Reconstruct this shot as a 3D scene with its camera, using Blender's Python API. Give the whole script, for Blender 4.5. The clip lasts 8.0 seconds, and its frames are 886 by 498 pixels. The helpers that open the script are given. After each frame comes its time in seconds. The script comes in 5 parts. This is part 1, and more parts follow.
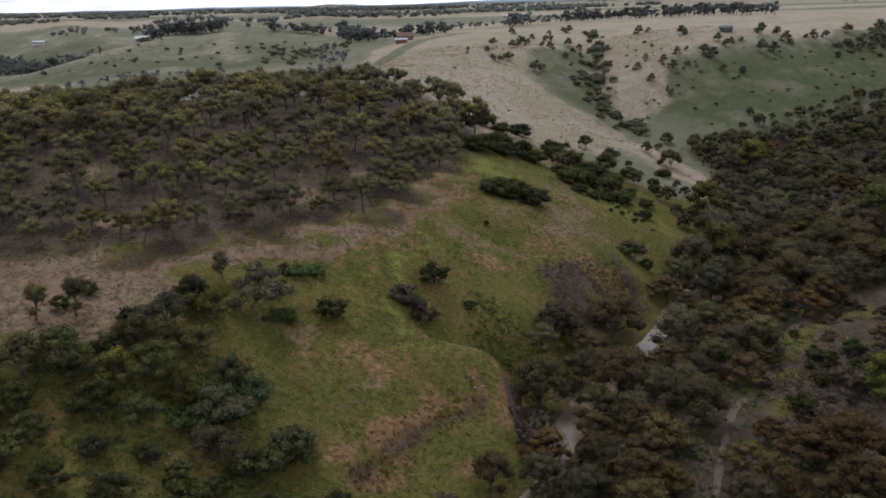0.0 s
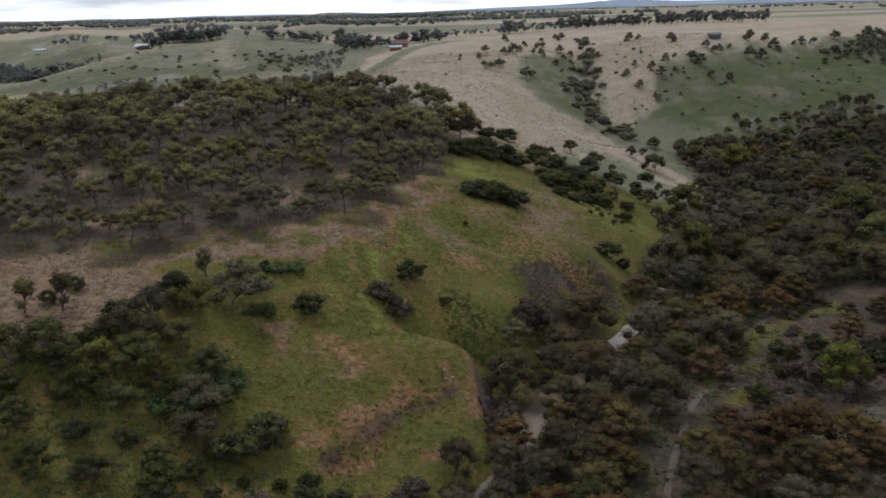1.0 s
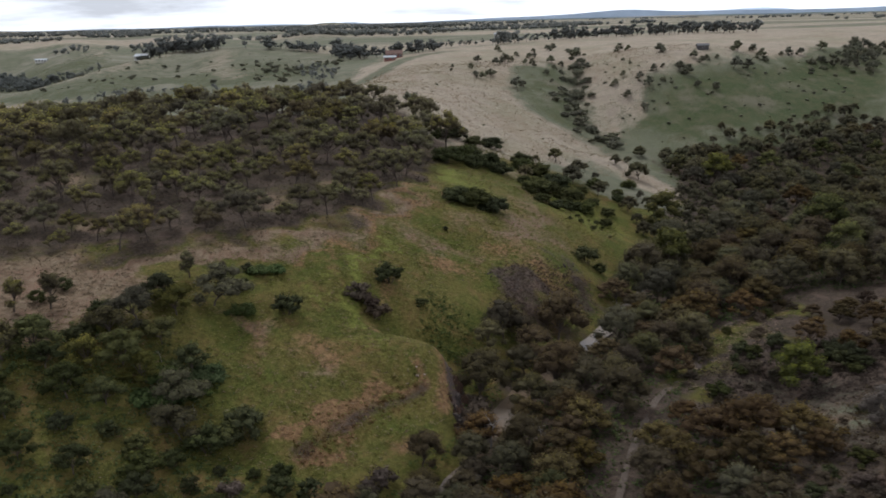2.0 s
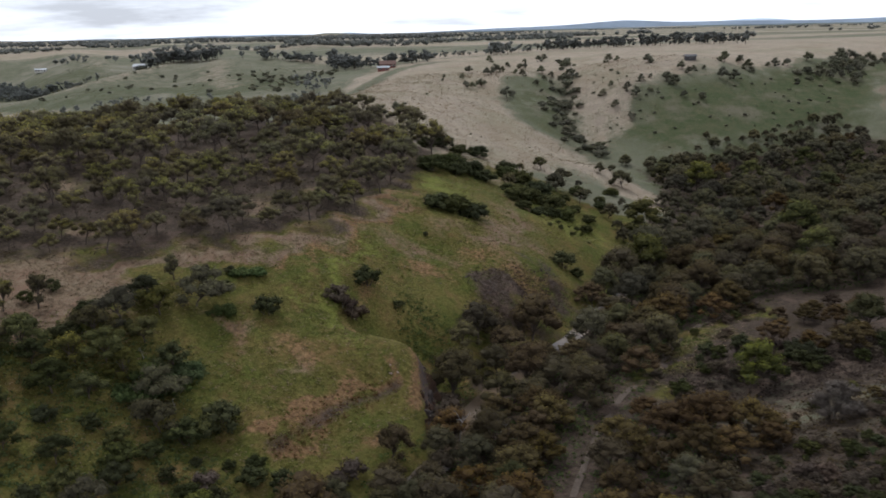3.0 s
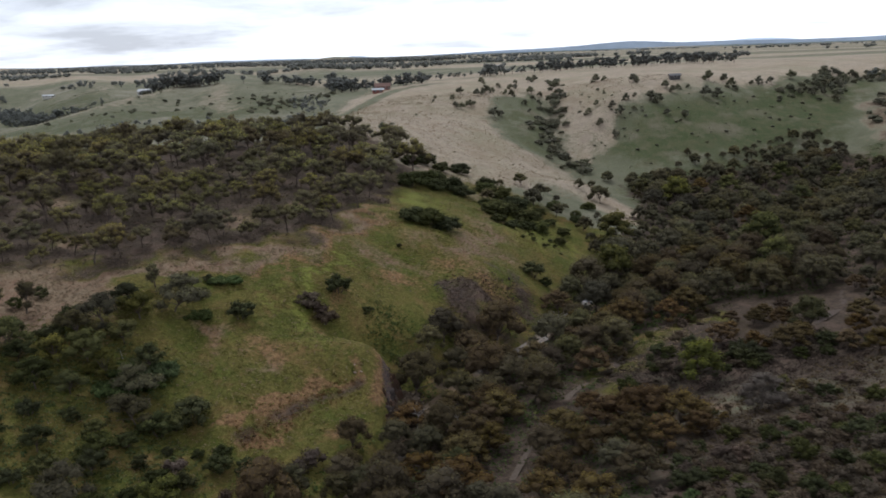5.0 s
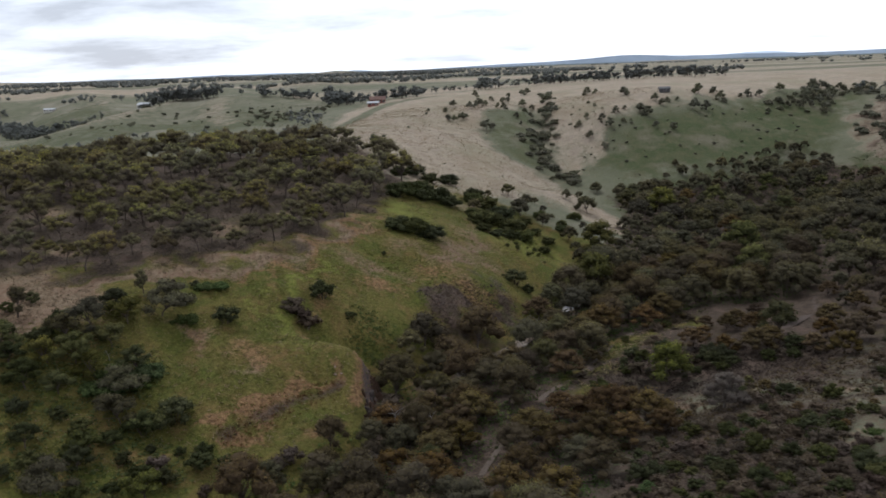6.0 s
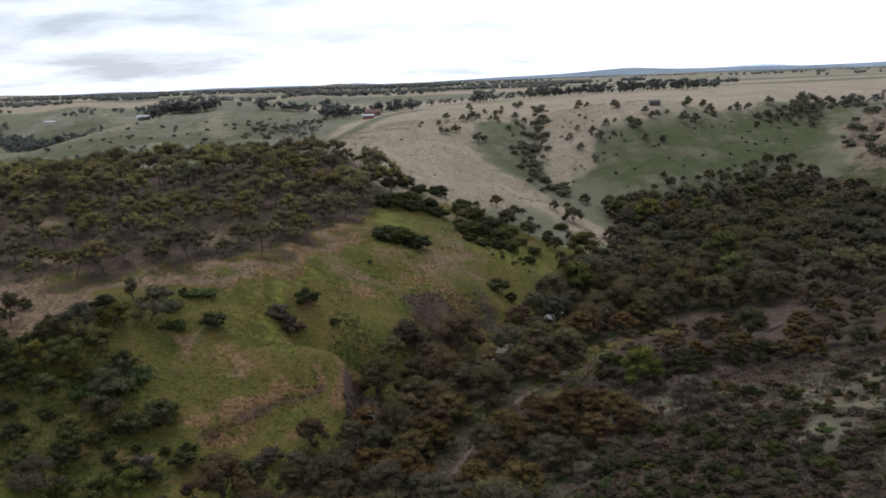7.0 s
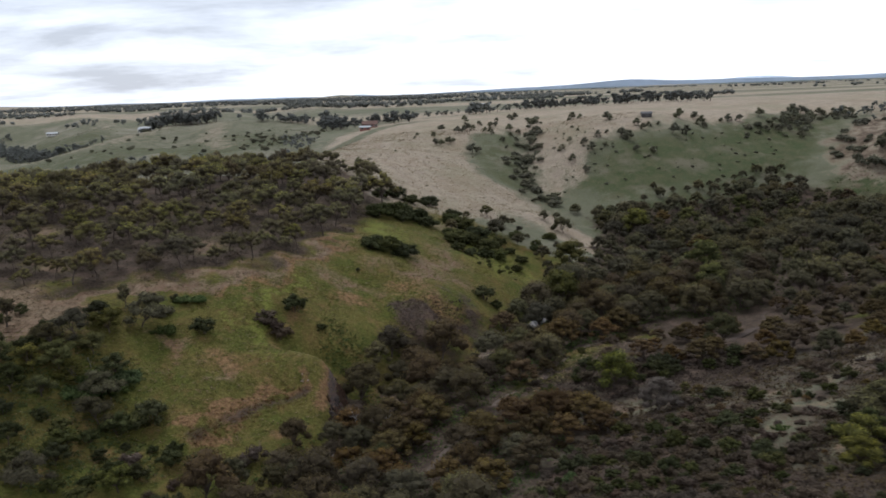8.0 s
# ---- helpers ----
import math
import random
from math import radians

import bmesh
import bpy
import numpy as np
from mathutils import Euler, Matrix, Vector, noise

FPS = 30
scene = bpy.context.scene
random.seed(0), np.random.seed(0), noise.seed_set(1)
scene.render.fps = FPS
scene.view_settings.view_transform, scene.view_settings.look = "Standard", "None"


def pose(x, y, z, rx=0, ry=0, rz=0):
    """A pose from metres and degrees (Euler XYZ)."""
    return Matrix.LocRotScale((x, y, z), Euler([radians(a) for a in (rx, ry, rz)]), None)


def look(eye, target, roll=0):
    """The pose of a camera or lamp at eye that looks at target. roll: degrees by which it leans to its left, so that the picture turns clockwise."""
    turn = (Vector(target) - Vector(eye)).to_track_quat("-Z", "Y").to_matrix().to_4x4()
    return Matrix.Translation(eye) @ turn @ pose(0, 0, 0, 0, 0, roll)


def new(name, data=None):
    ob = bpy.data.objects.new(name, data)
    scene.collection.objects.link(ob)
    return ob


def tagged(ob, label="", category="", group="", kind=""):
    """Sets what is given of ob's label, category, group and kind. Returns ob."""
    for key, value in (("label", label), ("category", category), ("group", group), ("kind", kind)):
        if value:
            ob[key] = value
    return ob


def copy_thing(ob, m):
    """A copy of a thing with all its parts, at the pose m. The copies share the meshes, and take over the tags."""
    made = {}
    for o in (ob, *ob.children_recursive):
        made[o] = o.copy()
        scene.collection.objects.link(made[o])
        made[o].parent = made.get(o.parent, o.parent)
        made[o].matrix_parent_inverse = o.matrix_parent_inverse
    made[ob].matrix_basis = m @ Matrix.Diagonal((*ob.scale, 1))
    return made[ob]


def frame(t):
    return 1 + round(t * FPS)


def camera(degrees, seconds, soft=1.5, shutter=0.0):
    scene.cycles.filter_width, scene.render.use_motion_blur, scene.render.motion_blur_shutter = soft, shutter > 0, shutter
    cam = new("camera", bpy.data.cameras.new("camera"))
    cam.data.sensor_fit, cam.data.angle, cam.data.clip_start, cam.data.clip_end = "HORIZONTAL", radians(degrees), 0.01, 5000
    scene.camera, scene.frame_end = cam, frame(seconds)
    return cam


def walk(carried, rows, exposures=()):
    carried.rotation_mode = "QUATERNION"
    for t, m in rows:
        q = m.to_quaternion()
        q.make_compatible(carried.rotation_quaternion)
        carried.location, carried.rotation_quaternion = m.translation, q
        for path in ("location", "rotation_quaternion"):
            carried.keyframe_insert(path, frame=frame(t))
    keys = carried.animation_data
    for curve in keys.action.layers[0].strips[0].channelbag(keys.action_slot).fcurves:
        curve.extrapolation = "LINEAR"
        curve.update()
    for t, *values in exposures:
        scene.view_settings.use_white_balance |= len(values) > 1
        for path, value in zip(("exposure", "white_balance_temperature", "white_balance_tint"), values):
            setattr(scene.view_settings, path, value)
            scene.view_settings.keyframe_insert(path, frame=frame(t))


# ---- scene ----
cam = camera(56.2, 8.0, soft=1.7, shutter=1.0)
PATH = [
    (0, (0.451, 1.248, 66.901), (0.488, 3.164, 66.33), -1.3),
    (0.5, (2.827, -1.722, 66.842), (2.858, 0.197, 66.277), -1.4),
    (1, (5.302, -4.922, 66.765), (5.334, -3.001, 66.211), -1.4),
    (1.5, (7.742, -8.058, 66.951), (7.772, -6.134, 66.408), -1.4),
    (3, (15.005, -17.377, 67.476), (15.034, -15.443, 66.966), -1.3),
    (3.5, (17.295, -20.23, 67.493), (17.317, -18.293, 66.995), -1.5),
    (4, (19.579, -22.968, 67.457), (19.597, -21.028, 66.971), -1.6),
    (4.5, (21.837, -25.683, 67.368), (21.85, -23.74, 66.894), -1.8),
    (6, (28.874, -34.36, 66.892), (28.88, -32.407, 66.464), -2.0),
    (6.5, (31.112, -37.093, 66.995), (31.117, -35.136, 66.58), -2.0),
    (7, (33.39, -40.116, 67.051), (33.394, -38.157, 66.652), -2.0),
    (7.5, (35.573, -43.254, 67.164), (35.572, -41.292, 66.779), -2.1),
    (8, (37.955, -46.498, 67.421), (37.954, -44.533, 67.048), -2.0),
]
walk(cam, [(t, look(eye, target, roll)) for t, eye, target, roll in PATH])

# ---- light: a bright, broken overcast ----
SUN_HEIGHT, SUN_TURN = 58.0, 118.0
sun = new("sun", bpy.data.lights.new("sun", "SUN"))
sun.data.energy, sun.data.angle, sun.data.color = 1.2, radians(26), (1.0, 0.98, 0.96)
sun.matrix_world = look((0, 0, 300), (300 * math.cos(radians(SUN_TURN)) * -1, 300 * math.sin(radians(SUN_TURN)) * -1, 300 - 300 * math.tan(radians(SUN_HEIGHT))))

world = bpy.data.worlds.new("overcast")
scene.world = world
world.use_nodes = True
wt = world.node_tree
wt.nodes.clear()


def wnode(kind, **values):
    n = wt.nodes.new(kind)
    for key, value in values.items():
        n.inputs[key].default_value = value
    return n


def wmath(op, a, b):
    n = wt.nodes.new("ShaderNodeMath")
    n.operation = op
    for slot, v in ((0, a), (1, b)):
        if isinstance(v, (int, float)):
            n.inputs[slot].default_value = v
        else:
            wt.links.new(v, n.inputs[slot])
    return n.outputs[0]


coord = wt.nodes.new("ShaderNodeTexCoord")
parts = wt.nodes.new("ShaderNodeSeparateXYZ")
wt.links.new(coord.outputs["Generated"], parts.inputs[0])
rise = wmath("ADD", wmath("MAXIMUM", parts.outputs[2], 0.0), 0.13)
deck = wt.nodes.new("ShaderNodeCombineXYZ")
wt.links.new(wmath("DIVIDE", parts.outputs[0], rise), deck.inputs[0])
wt.links.new(wmath("DIVIDE", parts.outputs[1], rise), deck.inputs[1])
big = wnode("ShaderNodeTexNoise", Scale=0.75, Detail=9.0, Roughness=0.58)
big.inputs["Distortion"].default_value = 0.25
shift = wt.nodes.new("ShaderNodeMapping")
shift.inputs["Location"].default_value = (1.7, 0.35, 0.0)
shift.inputs["Scale"].default_value = (0.9, 1.15, 1.0)
wt.links.new(deck.outputs[0], shift.inputs[0])
wt.links.new(shift.outputs[0], big.inputs["Vector"])
tone = wt.nodes.new("ShaderNodeValToRGB")
tone.color_ramp.elements[0].position, tone.color_ramp.elements[0].color = 0.26, (0.46, 0.465, 0.49, 1)
tone.color_ramp.elements[1].position, tone.color_ramp.elements[1].color = 0.56, (0.99, 1.0, 1.03, 1)
# the deck is thicker to the west and overhead
west = wt.nodes.new("ShaderNodeMapRange")
for slot, value in ((1, -0.5), (2, 0.25), (3, -0.17), (4, 0.05)):
    west.inputs[slot].default_value = value
wt.links.new(parts.outputs[0], west.inputs[0])
high = wt.nodes.new("ShaderNodeMapRange")
for slot, value in ((1, 0.0), (2, 0.16), (3, 0.06), (4, -0.07)):
    high.inputs[slot].default_value = value
wt.links.new(parts.outputs[2], high.inputs[0])
wt.links.new(wmath("ADD", wmath("ADD", big.outputs["Fac"], west.outputs[0]), high.outputs[0]), tone.inputs[0])
clouds = wnode("ShaderNodeBackground", Strength=0.97)
dome = wt.nodes.new("ShaderNodeMapRange")
for slot, value in ((1, 0.12), (2, 0.75), (3, 1.0), (4, 0.62)):
    dome.inputs[slot].default_value = value
wt.links.new(parts.outputs[2], dome.inputs[0])
shade = wt.nodes.new("ShaderNodeVectorMath")
shade.operation = "SCALE"
wt.links.new(tone.outputs[0], shade.inputs[0])
wt.links.new(dome.outputs[0], shade.inputs["Scale"])
wt.links.new(shade.outputs[0], clouds.inputs[0])
sky = wt.nodes.new("ShaderNodeTexSky")
sky.sky_type, sky.sun_disc = "NISHITA", False
sky.sun_elevation, sky.sun_rotation = radians(SUN_HEIGHT), radians(90 - SUN_TURN)
clear = wnode("ShaderNodeBackground", Strength=0.1)
wt.links.new(sky.outputs[0], clear.inputs[0])
both = wnode("ShaderNodeMixShader", Fac=0.92)
wt.links.new(clear.outputs[0], both.inputs[1])
wt.links.new(clouds.outputs[0], both.inputs[2])
out = wt.nodes.new("ShaderNodeOutputWorld")
wt.links.new(both.outputs[0], out.inputs[0])
scene.view_settings.exposure = 0.54
scene.view_settings.use_white_balance = True
scene.view_settings.white_balance_temperature = 5880


# ---- materials ----
class Nodes:
    """A node material under construction."""

    def __init__(self, name):
        self.mat = bpy.data.materials.new(name)
        self.mat.use_nodes = True
        self.tree = self.mat.node_tree
        self.tree.nodes.clear()
        self.place = self.add("ShaderNodeNewGeometry").outputs["Position"]

    def add(self, kind, **values):
        n = self.tree.nodes.new(kind)
        for key, value in values.items():
            self.set(n, key, value)
        return n

    def set(self, n, key, value):
        if isinstance(value, bpy.types.NodeSocket):
            self.tree.links.new(value, n.inputs[key])
        else:
            n.inputs[key].default_value = (*value, 1) if isinstance(value, tuple) and len(value) == 3 and n.inputs[key].type == "RGBA" else value

    def noise(self, scale, detail=4.0, rough=0.6, vector=None, stretch=None):
        v = vector or self.place
        if stretch:
            m = self.add("ShaderNodeMapping", Vector=v, Scale=stretch)
            v = m.outputs[0]
        return self.add("ShaderNodeTexNoise", Vector=v, Scale=scale, Detail=detail, Roughness=rough).outputs["Fac"]

    def ramp(self, fac, low, high, a=(0, 0, 0), b=(1, 1, 1)):
        n = self.add("ShaderNodeValToRGB", Fac=fac)
        e = n.color_ramp.elements
        e[0].position, e[0].color, e[1].position, e[1].color = low, (*a, 1), high, (*b, 1)
        return n.outputs[0]

    def mix(self, fac, a, b):
        n = self.tree.nodes.new("ShaderNodeMix")
        n.data_type = "RGBA"
        for slot, v in ((0, fac), (6, a), (7, b)):
            if isinstance(v, bpy.types.NodeSocket):
                self.tree.links.new(v, n.inputs[slot])
            else:
                n.inputs[slot].default_value = (*v, 1) if isinstance(v, tuple) else v
        return n.outputs[2]

    def math(self, op, a, b=0.0):
        n = self.tree.nodes.new("ShaderNodeMath")
        n.operation = op
        self.set(n, 0, a), self.set(n, 1, b)
        return n.outputs[0]

    def bump(self, fac, strength, distance):
        return self.add("ShaderNodeBump", Height=fac, Strength=strength, Distance=distance).outputs[0]

    def surface(self, color, rough=0.9, normal=None, metal=0.0, spec=0.3):
        n = self.add("ShaderNodeBsdfPrincipled", Roughness=rough, Metallic=metal)
        self.set(n, "Base Color", color)
        self.set(n, "Specular IOR Level", spec)
        if normal:
            self.set(n, "Normal", normal)
        return n.outputs[0]

    def done(self, shader):
        self.tree.links.new(shader, self.add("ShaderNodeOutputMaterial").inputs[0])
        return self.mat


def leaf_material(name, deep, fresh, tip, through_light=0.42):
    n = Nodes(name)
    info = n.add("ShaderNodeObjectInfo").outputs["Random"]
    isle = n.add("ShaderNodeNewGeometry").outputs["Random Per Island"]
    lit_tips = n.add("ShaderNodeAttribute")
    lit_tips.attribute_name = "tip"
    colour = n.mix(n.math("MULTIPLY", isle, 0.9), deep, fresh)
    # tip tint: new growth, with light on the clump tops painted in
    colour = n.mix(n.math("MULTIPLY", lit_tips.outputs["Fac"], n.math("ADD", n.math("MULTIPLY", n.math("FRACT", n.math("MULTIPLY", info, 5.7)), 0.95), 0.25)), colour, tip)
    hue = n.add("ShaderNodeHueSaturation", Color=colour, Hue=n.math("ADD", n.math("MULTIPLY", n.math("FRACT", n.math("MULTIPLY", info, 17.9)), 0.03), 0.487), Saturation=n.math("ADD", n.math("MULTIPLY", info, 0.3), 0.85), Value=n.math("ADD", n.math("MULTIPLY", n.math("FRACT", n.math("MULTIPLY", info, 7.3)), 0.5), 0.78))
    body = n.surface(hue.outputs[0], 0.7, spec=0.08)
    thin = n.add("ShaderNodeBsdfTranslucent", Color=hue.outputs[0])
    both = n.add("ShaderNodeMixShader", Fac=through_light)
    n.tree.links.new(body, both.inputs[1]), n.tree.links.new(thin.outputs[0], both.inputs[2])
    return n.done(both.outputs[0])


def rough_material(name, dark, light, scale, bump=0.05, rough=0.9, spec=0.25):
    """Mottled matt surface: grain over broader stains."""
    n = Nodes(name)
    grain, stain = n.noise(scale, 6.0, 0.65), n.noise(scale * 0.13, 3.0)
    colour = n.mix(n.ramp(grain, 0.3, 0.7), dark, light)
    colour = n.mix(n.math("MULTIPLY", n.ramp(stain, 0.4, 0.7), 0.5), colour, dark)
    return n.done(n.surface(colour, rough, n.bump(grain, 0.6, bump), spec=spec))


def ground_material():
    n = Nodes("ground_cover")
    cover = n.add("ShaderNodeAttribute")
    cover.attribute_name = "cover"
    split = n.add("ShaderNodeSeparateColor", Color=cover.outputs["Color"])
    more = n.add("ShaderNodeAttribute")
    more.attribute_name = "stone"
    fine, tuft, patch, broad = n.noise(7.0, 5.0, 0.7), n.noise(1.3, 5.0, 0.65), n.noise(0.16, 5.0, 0.6), n.noise(0.03, 4.0, 0.55)
    streak = n.noise(0.9, 4.0, 0.6, stretch=(1.0, 0.35, 1.0))
    edge = n.math("MULTIPLY", n.math("SUBTRACT", tuft, 0.5), 0.9)
    edge = n.math("ADD", edge, n.math("MULTIPLY", n.math("SUBTRACT", patch, 0.5), 1.1))

    def weight(w):
        return n.ramp(n.math("ADD", w, edge), 0.3, 0.7)

    bleach = n.add("ShaderNodeAttribute")
    bleach.attribute_name = "bleach"
    tan = n.mix(n.ramp(tuft, 0.3, 0.7), (0.115, 0.078, 0.047), (0.255, 0.182, 0.112))
    tan = n.mix(n.ramp(patch, 0.42, 0.66), tan, (0.19, 0.118, 0.076))
    hay = n.mix(n.ramp(tuft, 0.3, 0.7), (0.275, 0.225, 0.162), (0.47, 0.39, 0.29))
    hay = n.mix(n.ramp(patch, 0.4, 0.66), hay, (0.31, 0.25, 0.19))
    hay = n.mix(n.math("MULTIPLY", n.ramp(broad, 0.47, 0.62), 0.65), hay, (0.24, 0.215, 0.135))
    hay = n.mix(n.math("MULTIPLY", n.ramp(n.noise(0.055, 6.0, 0.7), 0.47, 0.62), 0.6), hay, (0.28, 0.21, 0.145))
    hay = n.mix(n.math("MULTIPLY", n.ramp(n.noise(0.3, 6.0, 0.75), 0.5, 0.62), 0.5), hay, (0.21, 0.178, 0.115))
    tan = n.mix(bleach.outputs["Fac"], tan, hay)
    tan = n.mix(n.math("MULTIPLY", n.ramp(streak, 0.45, 0.75), 0.4), tan, (0.31, 0.25, 0.172))
    green = n.mix(n.ramp(tuft, 0.3, 0.72), (0.048, 0.043, 0.011), (0.170, 0.143, 0.038))
    lush = n.mix(n.ramp(tuft, 0.3, 0.72), (0.039, 0.047, 0.009), (0.116, 0.123, 0.025))
    green = n.mix(n.ramp(n.noise(0.075, 5.0, 0.62), 0.42, 0.58), green, lush)
    green = n.mix(n.math("MULTIPLY", n.ramp(patch, 0.47, 0.66), 0.45), green, (0.150, 0.112, 0.034))
    green = n.mix(n.math("MULTIPLY", n.ramp(n.noise(0.2, 6.0, 0.72), 0.5, 0.68), 0.7), green, (0.19, 0.114, 0.048))
    blade = n.noise(2.6, 5.0, 0.75, stretch=(1.0, 0.45, 1.0))
    green = n.mix(n.math("MULTIPLY", n.ramp(blade, 0.52, 0.74), 0.45), green, (0.265, 0.21, 0.075))
    litter = n.mix(n.ramp(tuft, 0.35, 0.7), (0.041, 0.030, 0.021), (0.104, 0.076, 0.054))
    litter = n.mix(n.math("MULTIPLY", n.ramp(n.noise(0.25, 5.0, 0.65), 0.5, 0.7), 0.6), litter, (0.160, 0.108, 0.082))
    stone = n.mix(n.ramp(fine, 0.3, 0.7), (0.035, 0.028, 0.027), (0.12, 0.095, 0.085))
    stone = n.mix(n.ramp(n.noise(0.7, 5.0, 0.7, stretch=(1, 1, 3)), 0.45, 0.7), stone, (0.15, 0.09, 0.06))
    pasture = n.mix(n.ramp(patch, 0.35, 0.65), (0.120, 0.118, 0.074), (0.185, 0.175, 0.114))
    pasture = n.mix(n.ramp(broad, 0.48, 0.66), pasture, (0.235, 0.212, 0.155))
    pasture = n.mix(n.math("MULTIPLY", n.ramp(n.noise(0.012, 5.0, 0.6), 0.46, 0.58), 0.6), pasture, (0.130, 0.132, 0.080))
    meadow = n.mix(n.ramp(tuft, 0.3, 0.7), (0.047, 0.060, 0.025), (0.086, 0.100, 0.042))
    meadow = n.mix(n.math("MULTIPLY", n.ramp(patch, 0.42, 0.66), 0.7), meadow, (0.112, 0.105, 0.056))
    meadow = n.mix(n.math("MULTIPLY", n.ramp(n.noise(0.06, 6.0, 0.7), 0.5, 0.66), 0.75), meadow, (0.165, 0.142, 0.098))
    colour = n.mix(weight(cover.outputs["Alpha"]), pasture, meadow)
    colour = n.mix(weight(split.outputs[1]), colour, green)
    colour = n.mix(weight(split.outputs[0]), colour, tan)
    russet = n.mix(n.ramp(tuft, 0.3, 0.7), (0.105, 0.058, 0.029), (0.29, 0.175, 0.084))
    dry = n.add("ShaderNodeAttribute")
    dry.attribute_name = "russet"
    colour = n.mix(weight(dry.outputs["Fac"]), colour, russet)
    bright = n.add("ShaderNodeAttribute")
    bright.attribute_name = "lime"
    colour = n.mix(weight(bright.outputs["Fac"]), colour, n.mix(n.ramp(tuft, 0.3, 0.7), (0.085, 0.095, 0.018), (0.20, 0.20, 0.045)))
    colour = n.mix(weight(split.outputs[2]), colour, litter)
    colour = n.mix(weight(more.outputs["Fac"]), colour, stone)
    grains = n.mix(n.ramp(fine, 0.2, 0.8), (0.72, 0.72, 0.72), (1.2, 1.2, 1.2))
    m = n.tree.nodes.new("ShaderNodeMix")
    m.data_type, m.blend_type = "RGBA", "MULTIPLY"
    m.inputs[0].default_value = 1.0
    n.tree.links.new(colour, m.inputs[6]), n.tree.links.new(grains, m.inputs[7])
    relief = n.math("ADD", n.math("MULTIPLY", tuft, 0.7), n.math("MULTIPLY", fine, 0.3))
    return n.done(n.surface(m.outputs[2], 0.95, n.bump(relief, 0.9, 0.5), spec=0.1))


GROUND = ground_material()
BARK = rough_material("gum_bark", (0.045, 0.034, 0.028), (0.17, 0.13, 0.105), 5.0, 0.03)
PALE_BARK = rough_material("pale_bark", (0.12, 0.10, 0.085), (0.27, 0.235, 0.20), 4.0, 0.02)
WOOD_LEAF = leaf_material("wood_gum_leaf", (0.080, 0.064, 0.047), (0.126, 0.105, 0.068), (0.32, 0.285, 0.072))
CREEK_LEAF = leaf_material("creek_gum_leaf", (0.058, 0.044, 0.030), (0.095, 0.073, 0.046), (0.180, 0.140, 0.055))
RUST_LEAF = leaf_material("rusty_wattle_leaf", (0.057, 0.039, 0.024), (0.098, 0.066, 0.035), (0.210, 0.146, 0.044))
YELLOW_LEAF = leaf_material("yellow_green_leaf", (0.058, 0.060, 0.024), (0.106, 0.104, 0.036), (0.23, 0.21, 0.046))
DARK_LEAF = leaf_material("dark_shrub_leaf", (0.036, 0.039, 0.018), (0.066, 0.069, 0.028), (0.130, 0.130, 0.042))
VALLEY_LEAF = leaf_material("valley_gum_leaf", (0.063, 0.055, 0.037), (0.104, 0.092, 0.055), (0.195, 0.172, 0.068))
# far foliage: greyed and lightened in its colour to stand in for haze
HAZED_LEAF = leaf_material("hazed_tree_leaf", (0.112, 0.115, 0.106), (0.170, 0.172, 0.152), (0.21, 0.21, 0.18))
VINE_LEAF = leaf_material("creeper_leaf", (0.046, 0.066, 0.024), (0.090, 0.115, 0.042), (0.16, 0.185, 0.064))
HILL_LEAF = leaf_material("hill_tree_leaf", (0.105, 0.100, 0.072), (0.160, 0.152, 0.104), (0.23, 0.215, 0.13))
PALE_LEAF = leaf_material("pale_dry_leaf", (0.095, 0.078, 0.062), (0.155, 0.128, 0.100), (0.23, 0.20, 0.155))
BROWN_LEAF = leaf_material("brown_scrub_leaf", (0.045, 0.032, 0.026), (0.085, 0.059, 0.045), (0.135, 0.093, 0.066))
RUSSET_LEAF = leaf_material("russet_grass_leaf", (0.060, 0.032, 0.017), (0.130, 0.074, 0.036), (0.20, 0.125, 0.06))
DRY_LEAF = leaf_material("dry_shrub_leaf", (0.056, 0.041, 0.030), (0.104, 0.077, 0.056), (0.17, 0.13, 0.092))
GRASS_GREEN = leaf_material("green_grass_blade", (0.062, 0.066, 0.016), (0.138, 0.132, 0.036), (0.23, 0.19, 0.07))
GRASS_DRY = leaf_material("dry_grass_blade", (0.13, 0.095, 0.055), (0.22, 0.165, 0.10), (0.30, 0.235, 0.15))
ROCK = rough_material("basalt", (0.026, 0.020, 0.018), (0.095, 0.072, 0.060), 3.0, 0.12)
PINK_STONE = rough_material("weathered_stone", (0.20, 0.13, 0.10), (0.42, 0.33, 0.27), 4.0, 0.05)
SCARP_ROCK = rough_material("brown_earth_rock", (0.030, 0.019, 0.014), (0.105, 0.062, 0.040), 3.0, 0.12, spec=0.1)
DIRT = rough_material("bare_dirt", (0.048, 0.034, 0.026), (0.112, 0.081, 0.062), 1.2, 0.06)
TRACK = rough_material("gravel_track", (0.066, 0.048, 0.035), (0.145, 0.110, 0.082), 2.5, 0.04)
PALE_ROOF = rough_material("pale_metal_roof", (0.25, 0.26, 0.265), (0.37, 0.375, 0.38), 1.5, 0.01, 0.5, 0.4)
GREY_ROOF = rough_material("grey_tile_roof", (0.09, 0.085, 0.085), (0.17, 0.165, 0.165), 2.0, 0.03)
BROWN_ROOF = rough_material("brown_tile_roof", (0.11, 0.065, 0.05), (0.19, 0.115, 0.09), 2.0, 0.03)
RED_WALL = rough_material("red_brick_wall", (0.15, 0.055, 0.045), (0.25, 0.095, 0.08), 3.0, 0.01)
